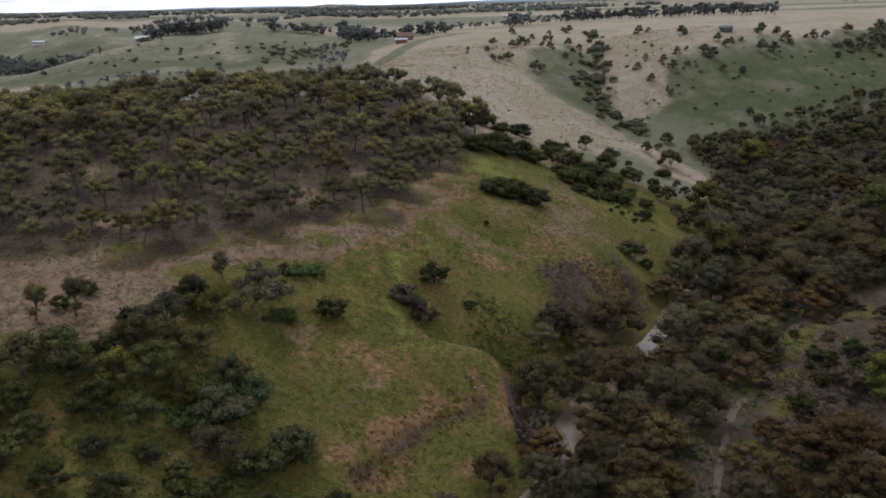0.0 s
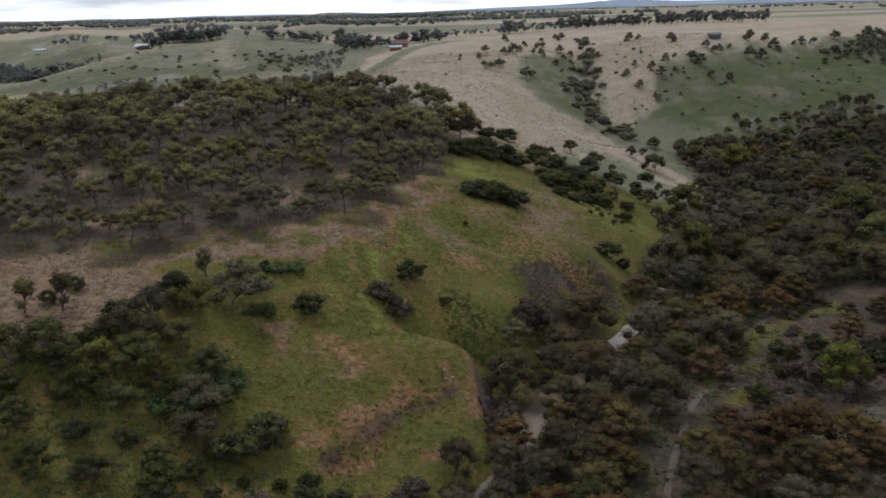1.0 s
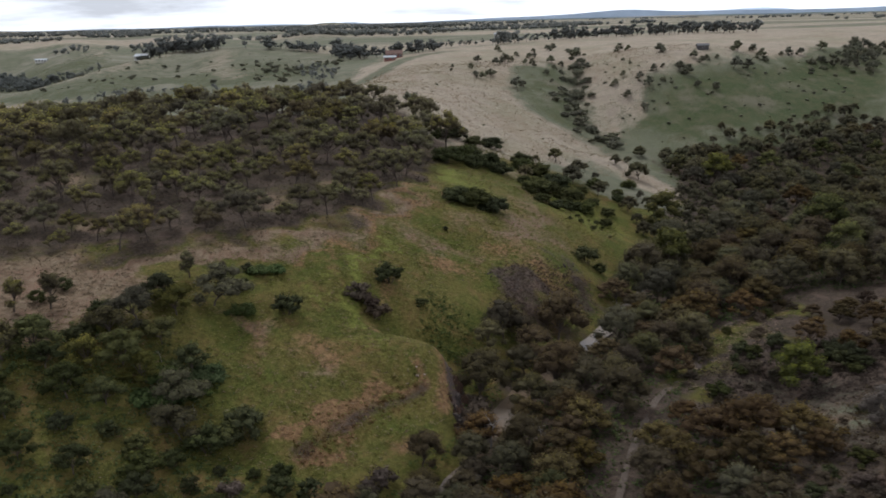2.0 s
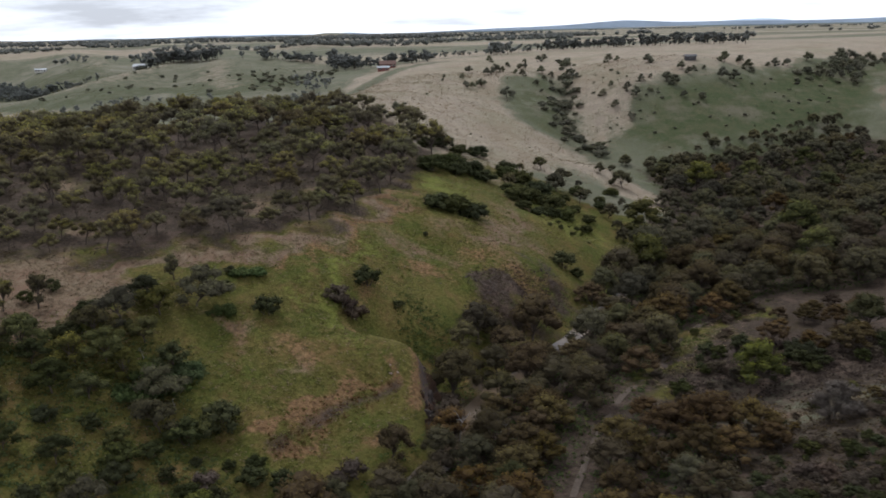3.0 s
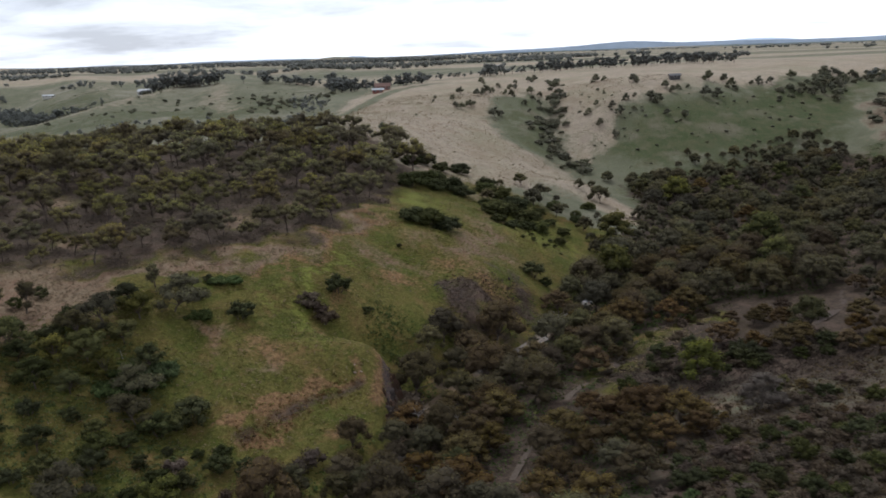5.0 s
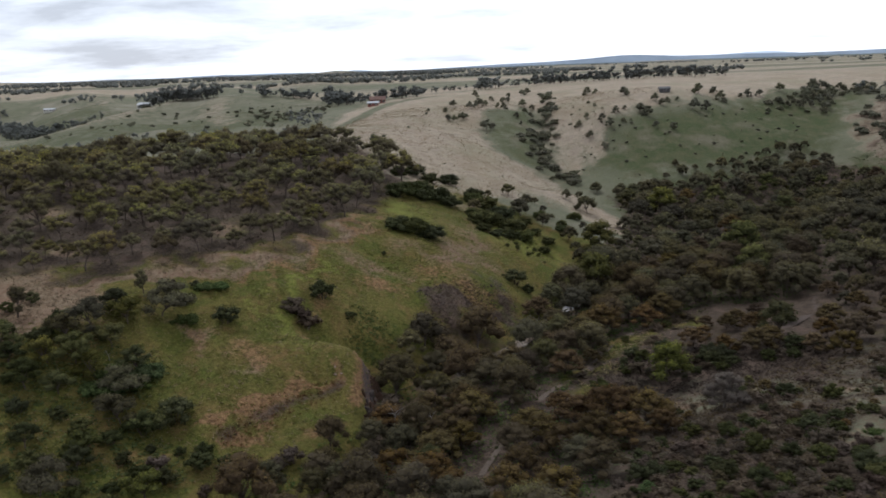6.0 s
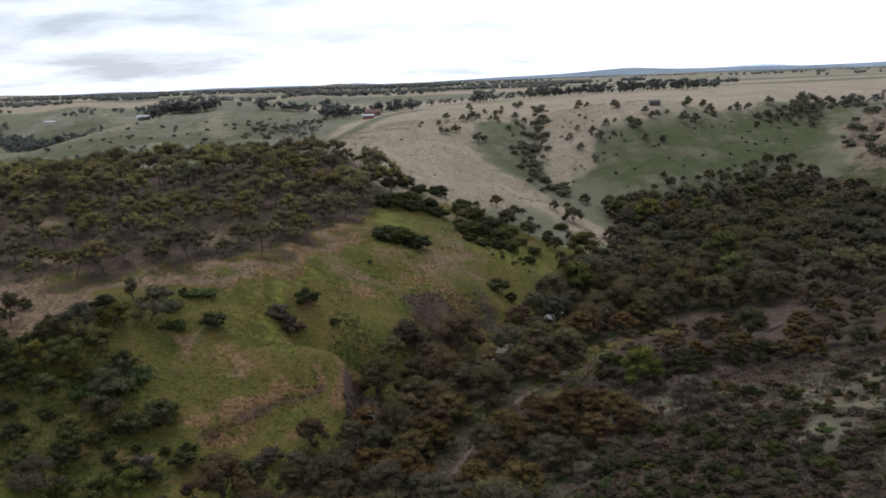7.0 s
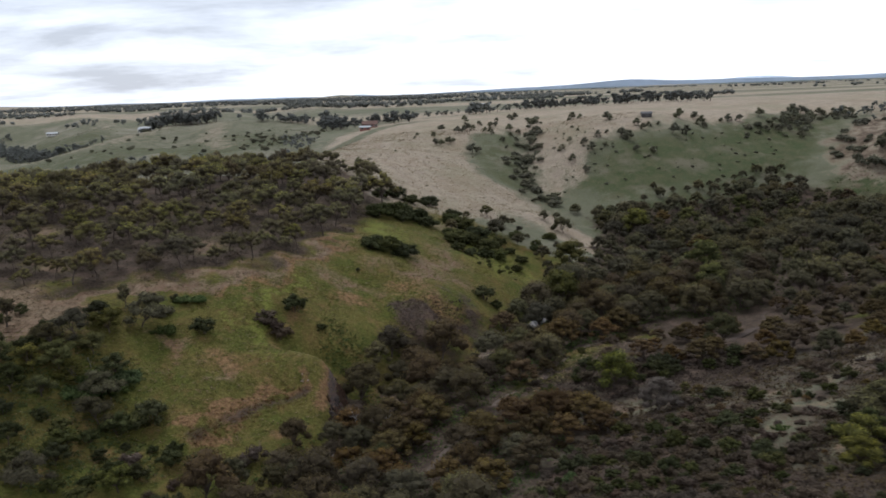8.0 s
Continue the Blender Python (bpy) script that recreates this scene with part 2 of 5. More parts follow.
CREAM_WALL = rough_material("cream_wall", (0.45, 0.42, 0.37), (0.62, 0.59, 0.53), 1.5, 0.01)
DARK_WALL = rough_material("dark_timber_wall", (0.055, 0.05, 0.05), (0.12, 0.11, 0.11), 2.0, 0.02)


def water_material():
    n = Nodes("creek_water")
    murk = n.mix(n.noise(0.3), (0.12, 0.082, 0.052), (0.19, 0.14, 0.092))
    return n.done(n.surface(murk, 0.2, n.bump(n.noise(2.2, 3.0), 0.35, 0.06), spec=0.32))


def glass_material():
    n = Nodes("window_glass")
    return n.done(n.surface(n.mix(n.noise(1.0), (0.02, 0.025, 0.03), (0.04, 0.045, 0.05)), 0.08, spec=0.7))


WATER, GLASS = water_material(), glass_material()


# ---- the land ----
LINES = []


def land_line(*places):
    """A ridge, foot, lip or bed of the land: places (x, y, height) along it."""
    LINES.extend(places)


# creek bed
land_line((-40, -60, 0), (-18, 20, 0), (0, 70, 0), (13, 100, 0), (20, 115, 0), (25, 128, 0), (34, 141, 0), (45, 156, 0), (54, 173, 0), (68, 195, 0), (90, 225, 0.5), (120, 262, 1), (165, 300, 2), (225, 340, 3), (300, 370, 5), (420, 420, 8))
# east bank
land_line((14, 55, 3), (28, 95, 2.5), (36, 110, 2.5), (47, 125, 2.5), (58, 140, 2.7), (72, 155, 3), (86, 182, 3), (105, 215, 3.5), (140, 258, 4), (190, 300, 5), (250, 335, 8))
# flats
land_line((66, 112, 3.2), (78, 136, 4), (92, 165, 4), (118, 200, 5), (150, 240, 6.5), (110, 290, 4.5), (160, 330, 6), (215, 362, 9))
# south-east slope
land_line((55, 84, 6.5), (74, 94, 8.2), (77, 100, 7.6), (86, 88, 12.2), (76.5, 112, 5.4), (97, 94, 11.8), (71.6, 62.5, 14), (84.7, 70, 14.6), (93, 50, 19), (60, 30, 22), (40, -20, 27), (130, 60, 27), (104, 122, 8), (124, 115, 13), (135, 155, 9), (172, 197, 12), (215, 270, 17), (230, 120, 38), (300, 250, 42), (290, 330, 34), (275, 385, 39), (330, 400, 46))
# west foot
land_line((-34, 40, 2), (-14, 80, 2), (2, 96, 2), (12, 109, 2.2))
# shelf
land_line((-4, 102, 3.6), (3, 109, 4.4), (8, 114.5, 5), (-8, 97, 3.2))
# scarp lip
land_line((-20, 97, 5.5), (-12, 99.5, 6.2), (-8.5, 104, 6.6), (-4.8, 109, 6.9), (0.5, 114, 7), (7, 118.2, 6.9))
# bluff rim
land_line((-1.6, 132, 13), (4, 131.2, 11.4), (8.9, 130.4, 9.7), (12.2, 127.8, 8.3), (12.6, 124, 7.2), (12.4, 119.5, 6.3), (11.8, 115, 5))
# bluff foot
land_line((-1.5, 136.5, 12.2), (3, 135, 8.6), (8, 134.5, 5.6), (12.6, 132.5, 3), (15, 129.5, 0.8), (15.4, 124, 0.5), (15, 118.5, 0.5), (14.2, 113, 0.6))
# creeper bowl
land_line((28, 146, 2), (24, 153, 6.5), (18, 162, 12.5), (8, 155, 15), (12, 143, 9), (17, 140, 4), (4, 144, 13))
# knob brow
land_line((22, 165, 13), (27, 169, 13.4), (31, 172, 13.4), (37, 175, 12.6), (42, 180, 10.4), (46, 190, 9))
# knob foot
land_line((29, 151.5, 2.5), (35.5, 154, 1.6), (44, 163.5, 1.7), (49, 175, 2), (56, 194, 3), (26.5, 159, 8), (34.4, 158.8, 5.8), (33.5, 165, 10), (41, 168.5, 6.2), (30, 157, 6.4))
# shelf edge
land_line((-3, 97, 2.6), (3, 103, 3), (8, 108, 3.4), (10.5, 113, 4.2), (0, 92, 1.6), (6, 99, 1.4), (11, 105, 1.2))
# scarp foot
land_line((-9.2, 99.5, 4), (-6, 103, 4.2), (-2.3, 107.5, 4.6), (2.5, 112.5, 5.2), (7.5, 116.2, 5.7))
# gully mouth
land_line((70, 336, 13), (79, 350, 12), (86, 370, 14.5), (92, 326, 7))
# spur
land_line((-10, 120, 11.7), (-16, 117.5, 13.2), (-22, 120, 13.4), (-10, 146, 20.3), (15, 176, 16.2), (-5.6, 174, 25.2), (7.4, 200, 25), (22, 188, 20.5), (51.5, 216, 12.2), (36.6, 242, 18.8), (16, 238, 25.5), (63, 226, 6))
# west slope
land_line((-20, 95, 5.8), (-28, 98, 9), (-36, 102, 13.5), (-42, 116, 21), (-46, 92, 14), (-70, 95, 21), (-60, 60, 12), (-110, 90, 26), (-90, 20, 16))
# wood bench
land_line((-29, 151, 24.3), (-48, 140, 23), (-70, 130, 25), (-35, 190, 28.8), (-55, 190, 30), (-95, 180, 29.5), (-140, 150, 29.5))
# wood crest
land_line((-10, 235, 29), (-45, 245, 32), (-75, 250, 34), (-110, 240, 32.3), (-150, 230, 30.3), (-230, 210, 29.5))
# wood back
land_line((-20, 290, 32.5), (-40, 328, 31.5), (-68, 318, 35), (-100, 315, 32.5), (-150, 320, 28.5), (-260, 330, 28.5))
# pale spur
land_line((3, 265, 31), (6, 303, 37), (-5, 340, 39), (-15, 377, 39.6), (10, 420, 41.5), (-7, 489, 43))
# pale spur foot
land_line((35, 303, 25.6), (34, 285, 22.4), (57, 312, 19.2), (82, 306, 14.6), (84, 258, 7.5), (60, 270, 15), (92, 282, 6.5))
# gully bed
land_line((98, 320, 6.5), (101, 350, 11), (97, 384, 17.5), (89, 425, 28.5), (86, 456, 38.5), (92, 490, 46))
# gully west side
land_line((56, 352, 24), (54, 415, 33.5), (56, 466, 43), (30, 450, 42), (76, 390, 24), (73, 425, 34), (70, 452, 42))
# gully east side
land_line((114, 372, 19), (113, 392, 27), (112, 411, 38), (122, 440, 46), (104, 440, 42.5))
# green brow
land_line((168, 449, 49.5), (150, 430, 44), (190, 433, 38.2), (213, 430, 33), (198, 400, 26), (213, 397, 24.6), (150, 380, 24), (165, 355, 12), (235, 470, 47))
# far gully
land_line((225, 385, 14), (252, 425, 30), (272, 470, 43), (262, 400, 27))
# west vale
land_line((-60, 380, 31), (-60, 440, 28), (-110, 430, 26), (-180, 445, 23), (-260, 500, 20), (-320, 610, 19), (-370, 730, 20), (-430, 860, 23))
# west fields
land_line((-143, 496, 34.5), (-95, 590, 34), (-158, 634, 34), (-145, 660, 38), (-200, 590, 30.5), (-210, 745, 46.5), (-270, 760, 40), (-60, 520, 36), (-40, 560, 42), (-373, 850, 35), (-330, 920, 43), (-480, 700, 33), (-520, 900, 44), (-500, 1050, 48))
# plain
land_line((-10, 540, 45), (80, 560, 49), (216, 520, 51), (330, 520, 52), (480, 480, 53), (-20, 750, 48), (140, 680, 51), (350, 750, 53), (0, 960, 51), (-250, 960, 49), (300, 1100, 54), (-700, 1300, 52), (0, 1500, 55), (800, 1300, 57), (600, 800, 55))


def stretched(soft=1.8):
    """Centres and weights of the smooth surface that is stretched over all the lines."""
    p = np.array(LINES, float)
    c, z = p[:, :2], p[:, 2]
    a = np.sqrt(((c[:, None] - c[None]) ** 2).sum(-1) + soft ** 2) - np.eye(len(c)) * 0.2
    base = np.c_[np.ones(len(c)), c / 500]
    return c, np.linalg.solve(np.block([[a, base], [base.T, np.zeros((3, 3))]]), np.r_[z, 0, 0, 0])


CENTRES, WEIGHTS = stretched()


def swell(x, y, cx, cy, rx, ry, top):
    return top * np.exp(-((x - cx) / rx) ** 2 - ((y - cy) / ry) ** 2)


def along(x, y, places):
    """Distance from a line of places (x, y)."""
    near = np.full(np.shape(x), 1e9)
    for (ax, ay), (bx, by) in zip(places[:-1], places[1:]):
        k = np.clip(((x - ax) * (bx - ax) + (y - ay) * (by - ay)) / ((bx - ax) ** 2 + (by - ay) ** 2), 0, 1)
        near = np.minimum(near, np.hypot(x - ax - k * (bx - ax), y - ay - k * (by - ay)))
    return near


def ridge(x, y, places, wide, top):
    """A rounded ridge (or, with a negative top, a hollow) along a line of places."""
    return top * np.exp(-(along(x, y, places) / wide) ** 2)


WEST_RIDGE = [(-340, 600), (-280, 590), (-240, 620), (-215, 690), (-205, 735)]
WEST_HOLLOW = [(-470, 900), (-400, 800), (-330, 712), (-280, 665), (-262, 700), (-270, 790)]
SIDE_RIDGES = [[(-120, 560), (-150, 640), (-160, 700)], [(-420, 1010), (-330, 880), (-300, 800)]]


def height(x, y):
    """Ground height at x, y (numbers or arrays)."""
    x, y = np.asarray(x, float), np.asarray(y, float)
    cx, cy = np.clip(x, -900, 1000), np.clip(y, -200, 1700)
    z = WEIGHTS[-3] + WEIGHTS[-2] * cx / 500 + WEIGHTS[-1] * cy / 500
    for (px, py), k in zip(CENTRES, WEIGHTS):
        z = z + k * np.sqrt((cx - px) ** 2 + (cy - py) ** 2 + 3.24)
    far = np.clip((np.hypot(x, y) - 900) / 700, 0, 1)
    far = far * far * (3 - 2 * far)
    # level plain with low ranges on the skyline
    z = z + np.clip((y - 420) / 80, 0, 1) * np.clip((-x - 60) / 60, 0, 1) * (2.6 * np.sin(x * 0.043 + y * 0.019) + 1.6 * np.sin(y * 0.051 - x * 0.02))
    z = z + ridge(x, y, WEST_RIDGE, 26, 4.5) + ridge(x, y, WEST_HOLLOW, 30, -6.0)
    for line in SIDE_RIDGES:
        z = z + ridge(x, y, line, 24, 3.0)
    plain = 55 + swell(x, y, 1500, 4600, 1500, 320, 10) + swell(x, y, -2300, 4200, 330, 160, 14)
    plain = plain + swell(x, y, -345, 3300, 95, 80, 17)
    return z * (1 - far) + plain * far


def at(x, y):
    return float(height(x, y))


def inside(x, y, corners, soft):
    """1 inside the polygon, 0 outside, with an edge that fades over soft metres."""
    c = np.array(corners, float)
    hit, near = np.zeros(np.shape(x), bool), np.full(np.shape(x), 1e9)
    for (ax, ay), (bx, by) in zip(c, np.roll(c, -1, 0)):
        with np.errstate(divide="ignore", invalid="ignore"):
            hit ^= ((ay > y) != (by > y)) & (x < (bx - ax) * (y - ay) / (by - ay + 1e-12) + ax)
        k = np.clip(((x - ax) * (bx - ax) + (y - ay) * (by - ay)) / ((bx - ax) ** 2 + (by - ay) ** 2), 0, 1)
        near = np.minimum(near, np.hypot(x - ax - k * (bx - ax), y - ay - k * (by - ay)))
    return np.clip(0.5 + np.where(hit, near, -near) / soft, 0, 1)


WOOD_GLADES = [(-53, 222, 10, 9), (-34, 243, 7, 10), (-14, 196, 6, 5), (-62, 160, 7, 4), (-27, 178, 6, 8), (-80, 196, 8, 6)]
WOOD = [(-300, 150), (-74, 143), (-52, 144), (-37, 155), (-25, 156), (-7, 172), (-2, 190), (9, 212), (17, 256), (10, 285), (-20, 325), (-60, 335), (-130, 330), (-300, 330)]
PALE_NEAR = [(-140, 150), (-51, 143), (-37, 154), (-20, 156), (-7, 170), (1, 192), (11, 208), (6, 188), (-6, 166), (-16, 151), (-29, 146), (-41, 139), (-44, 123), (-50, 111), (-62, 112), (-140, 110)]
PALE_MID = [(18, 181), (34, 210), (36, 262), (46, 249), (44, 205), (41, 183), (32, 176)]
PALE_SPUR = [(8, 262), (-18, 325), (-28, 400), (-30, 500), (20, 600), (1500, 620), (1500, 470), (300, 480), (175, 446), (150, 428), (122, 410), (108, 378), (98, 400), (85, 455), (60, 452), (50, 412), (60, 376), (76, 366), (86, 340), (88, 312), (74, 296), (58, 285), (40, 268)]
SPUR_TIP = [(56, 312), (70, 297), (82, 276), (94, 262), (106, 266), (102, 288), (86, 306), (70, 318)]
FAR_SLOPE = [(240, 384), (252, 360), (270, 350), (340, 340), (420, 400), (420, 520), (330, 494), (284, 446), (258, 428)]
GREEN_HILL = [(104, 372), (128, 404), (174, 431), (224, 456), (262, 478), (284, 466), (262, 436), (242, 404), (228, 392), (178, 365), (122, 350)]
GREEN_GULLY = [(56, 402), (64, 446), (76, 478), (84, 474), (88, 440), (86, 392), (78, 366), (60, 372)]
STONY_SIDE = [(100, 505), (88, 448), (88, 420), (84, 384), (92, 366), (104, 374), (113, 390), (116, 412), (138, 430), (160, 452), (150, 480)]
GREEN_NEAR = [(-62, 104), (-44, 121), (-40, 140), (-28, 147), (-15, 152), (-5, 168), (9, 190), (12, 212), (10, 252), (34, 282), (62, 262), (66, 225), (60, 200), (50, 190), (43, 182), (32, 173), (23, 166), (17, 160), (8, 150), (3, 137), (9, 131.5), (13, 128), (13.2, 120), (12, 113), (4, 103), (-6, 94), (-14, 86), (-34, 82)]
BARE_EAST = [(62, 129), (80, 137), (100, 126), (140, 130), (190, 190), (190, 130), (140, 90), (110, 40), (60, 30), (40, 60), (52, 90), (64, 118)]
EAST_GRASS = [(52, 123), (66, 144), (73, 151), (82, 160), (91, 167), (90, 159), (82, 149), (73, 140), (62, 131), (57, 124)]
EAST_OPEN = [(50, 116), (64, 141), (70, 152), (82, 162), (94, 170), (126, 168), (118, 142), (112, 128), (100, 118), (84, 117), (68, 112), (60, 110)]
KNOB = [(23, 164.5), (30, 170), (37, 173.5), (43, 179), (49, 182), (48, 172), (43, 163), (36, 154), (30, 153), (26.5, 158)]
CREEK = [(-18, 20), (0, 70), (13, 100), (20, 115), (25, 128), (34, 141), (45, 156), (54, 173), (68, 195), (90, 225), (120, 262), (165, 300), (225, 340), (300, 370)]
CREEK_WOOD = [(0, 40), (12, 100), (18, 112), (22, 138), (44, 157), (64, 192), (78, 220), (86, 242), (96, 274), (104, 302), (108, 330), (150, 346), (205, 374), (226, 382), (250, 345), (300, 300), (300, 250), (170, 170), (120, 120), (64, 104), (52, 78), (30, 40)]


def ground():
    def steps(low, dense_from, dense_to, high, fine):
        v = list(np.arange(dense_from, dense_to, fine))
        for sign, stop in ((-1, low), (1, high)):
            p, s = (v[0] if sign < 0 else v[-1]), fine
            ends = []
            while sign * p < sign * stop:
                s = min(s * 1.045, 140)
                p += sign * s
                ends.append(p)
            v = ends[::-1] + v if sign < 0 else v + ends
        return np.array(v)

    xs, ys = steps(-5200, -64, 112, 5200, 0.95), steps(-500, 48, 222, 5600, 0.95)
    x, y = np.meshgrid(xs, ys)
    z = height(x, y)
    # hummocks, finer where the land is broken
    lumps = np.array([[noise.fractal((a * 0.09, b * 0.09, 0.0), 1.0, 2.0, 4) for a in xs] for b in ys])
    small = np.array([[noise.noise((a * 0.55, b * 0.55, 3.0)) for a in xs] for b in ys])
    calm = np.clip(1.3 - np.hypot(x - 20, y - 130) / 600, 0, 1)
    wet = along(x, y, CREEK)
    z = z + (lumps * 0.35 + small * 0.13) * calm * np.clip(wet / 6 - 0.5, 0.1, 1)
    z = z - np.clip(1 - wet / 4.2, 0, 1) * 0.9
    rows, cols = z.shape
    i = np.arange(rows * cols).reshape(rows, cols)
    quads = np.stack([i[:-1, :-1], i[:-1, 1:], i[1:, 1:], i[1:, :-1]], -1).reshape(-1, 4)
    mesh = bpy.data.meshes.new("ground")
    mesh.from_pydata(np.stack([x, y, z], -1).reshape(-1, 3).tolist(), [], quads.tolist())
    gy, gx = np.gradient(z, ys, xs)
    steep = np.hypot(gx, gy)
    wob = lumps * 7
    u, v = x + wob, y - wob
    tan = np.maximum.reduce([inside(u, v, PALE_NEAR, 7), inside(u, v, PALE_MID, 14) * 0.62, inside(u, v, PALE_SPUR, 18), inside(u, v, SPUR_TIP, 10) * 0.85, inside(u, v, FAR_SLOPE, 12) * 0.75])
    tan = tan * (1 - 0.8 * inside(u, v, [(200, 432), (224, 462), (262, 488), (290, 472), (262, 434), (240, 410)], 14))
    tan = np.maximum(tan * (1 - 0.75 * inside(u, v, GREEN_GULLY, 20)), inside(u, v, STONY_SIDE, 17) * 0.72)
    tan = np.maximum(tan, 0.62 * np.exp(-((u + 10) / 6) ** 2 - ((v - 119) / 3.5) ** 2))
    tan = np.maximum(tan, 0.75 * np.exp(-((u + 21) / 6) ** 2 - ((v - 126.5) / 3) ** 2))
    tan = np.maximum(tan, 0.5 * np.exp(-((u - 10) / 14) ** 2 - ((v - 172) / 7) ** 2))
    tan = np.maximum(tan, 0.8 * inside(x, y, [(-330, 562), (-239, 529), (-196, 492), (-202, 474), (-255, 504), (-330, 528)], 6))
    tan = tan * (1 - 0.85 * np.clip(1.5 - along(x, y, [(-39, 432), (-29, 411), (-14, 470), (0, 519), (30, 560)]) / 6, 0, 1))
    for cx, cy, rx, ry in WOOD_GLADES:
        tan = np.maximum(tan, 0.85 * np.exp(-((u - cx) / rx) ** 2 - ((v - cy) / ry) ** 2))
    for line in (*SIDE_RIDGES, WEST_RIDGE):
        tan = np.maximum(tan, 0.5 * np.clip(1.2 - along(u, v, line) / 20, 0, 1))
    bare = np.zeros_like(tan)
    for cx, cy, rx, ry in ((88, 73, 8, 5), (97, 94, 9, 4), (110, 99, 10, 4), (71, 105, 6, 3), (86, 106, 8, 3), (92, 60, 6, 4), (98, 82, 8, 4), (120, 108, 9, 5)):
        bare = np.maximum(bare, np.exp(-((u - cx) / rx) ** 2 - ((v - cy) / ry) ** 2))
    tan = np.maximum(tan, 0.6 * bare)
    fields = 0.5 + 0.55 * np.sin(y * 0.021 + np.sin(x * 0.004) * 1.5) + 0.25 * np.sin(x * 0.011 + y * 0.006)
    plain = np.clip((y - 560 - np.clip(-x, 0, 300) * 1.3) / 60, 0, 1)
    tan = np.maximum(tan, np.clip(fields, 0, 0.85) * plain)
    green = np.maximum.reduce([inside(u, v, GREEN_NEAR, 8) * 0.9, 1.0 * (np.hypot(x, y) < 262) * (y < 255),  inside(u, v, EAST_GRASS, 6) * 0.6])
    slope = inside(u, v, BARE_EAST, 8)
    green, tan = green * (1 - 0.85 * slope), np.maximum(tan, 0.42 * slope)
    litter = np.maximum.reduce([inside(u, v, WOOD, 7) * 0.8, slope * 0.72, inside(u, v, CREEK_WOOD, 8) * 0.8, inside(u, v, FAR_SLOPE, 12) * 0.5])
    for cx, cy, rx, ry in WOOD_GLADES:
        litter = litter * (1 - 0.6 * np.exp(-((u - cx) / rx) ** 2 - ((v - cy) / ry) ** 2))
    litter = litter * (1 - 0.9 * inside(u, v, EAST_GRASS, 5)) * (1 - 0.75 * bare)
    stone = np.clip((steep - 1.35) / 0.7, 0, 1) * (y < 260)
    knob = inside(u, v, KNOB, 6)
    stone = np.maximum(stone, knob * 0.34)
    litter = np.maximum(litter, knob * 0.76)
    litter = np.maximum(litter, 0.95 * np.clip(1.2 - along(x, y, [(-10.8, 100), (-5, 107), (0.2, 112.6), (4.5, 116), (8.4, 118.3)]) / 1.6, 0, 1) * 0.6)
    russet = np.maximum.reduce([
        np.clip(1.15 - along(u, v, [(-13, 101), (-8.5, 106), (-3, 113), (2, 117), (8, 120.4)]) / 2.6, 0, 1),
        0.95 * np.clip(1.1 - along(x, y, [(0, 134), (4, 131.8), (9, 130.2), (12, 127.6), (12.4, 124), (12.2, 119.5), (11.4, 115)]) / 2.0, 0, 1),
        0.62 * np.exp(-((u + 7.7) / 5.5) ** 2 - ((v - 121.5) / 4) ** 2), 0.6 * np.exp(-((u - 4.4) / 4) ** 2 - ((v - 107) / 2) ** 2),
        0.62 * np.exp(-((u - 3) / 5) ** 2 - ((v - 147) / 7) ** 2), 0.7 * np.exp(-((u - 14) / 7) ** 2 - ((v - 163) / 5) ** 2),
        0.5 * np.exp(-((u + 21) / 7) ** 2 - ((v - 127) / 4) ** 2), 0.55 * np.exp(-((u - 26) / 9) ** 2 - ((v - 176) / 5) ** 2),
        0.46 * inside(x, y, KNOB, 6), 0.4 * inside(u, v, FAR_SLOPE, 12),
        0.75 * np.clip(1 - along(u, v, [(-22, 148), (-13, 153), (-4, 168), (4, 186), (10, 206)]) / 3, 0, 1)])
    lime = np.maximum.reduce([0.75 * np.clip(1.2 - along(u, v, [(-9.5, 136), (-8, 146), (-5, 156), (0, 166)]) / 3, 0, 1), 0.5 * np.exp(-((u - 1) / 9) ** 2 - ((v - 127) / 4) ** 2), 0.85 * np.exp(-((u - 54) / 12) ** 2 - ((v - 228) / 18) ** 2), 0.7 * np.exp(-((u - 22) / 9) ** 2 - ((v - 214) / 24) ** 2)])
    tan, green = tan * (1 - 0.6 * stone), green * (1 - stone * 0.5)
    meadow = np.maximum.reduce([inside(u, v, GREEN_HILL, 34), inside(u, v, GREEN_GULLY, 14) * 0.6, inside(u, v, [(-340, 570), (-200, 495), (-60, 500), (-60, 600), (-120, 640), (-205, 632), (-262, 585)], 30) * 0.58, inside(u, v, [(-460, 840), (-330, 680), (-270, 640), (-230, 690), (-300, 830)], 30) * 0.55, inside(x, y, [(100, 300), (112, 345), (240, 380), (320, 420), (330, 340), (120, 280)], 24), 0.9 * np.clip((y - 3300) / 300, 0, 1)])
    layer = mesh.color_attributes.new("cover", "FLOAT_COLOR", "POINT")
    layer.data.foreach_set("color", np.stack([tan, green, litter, meadow], -1).ravel())
    for key, values in (("russet", russet), ("lime", lime)):
        mesh.attributes.new(key, "FLOAT", "POINT").data.foreach_set("value", values.ravel())
    layer = mesh.attributes.new("bleach", "FLOAT", "POINT")
    layer.data.foreach_set("value", np.clip((y - 235) / 40, 0, 1).ravel())
    layer = mesh.attributes.new("stone", "FLOAT", "POINT")
    layer.data.foreach_set("value", stone.ravel())
    mesh.materials.append(GROUND)
    mesh.polygons.foreach_set("use_smooth", np.ones(len(quads), bool))
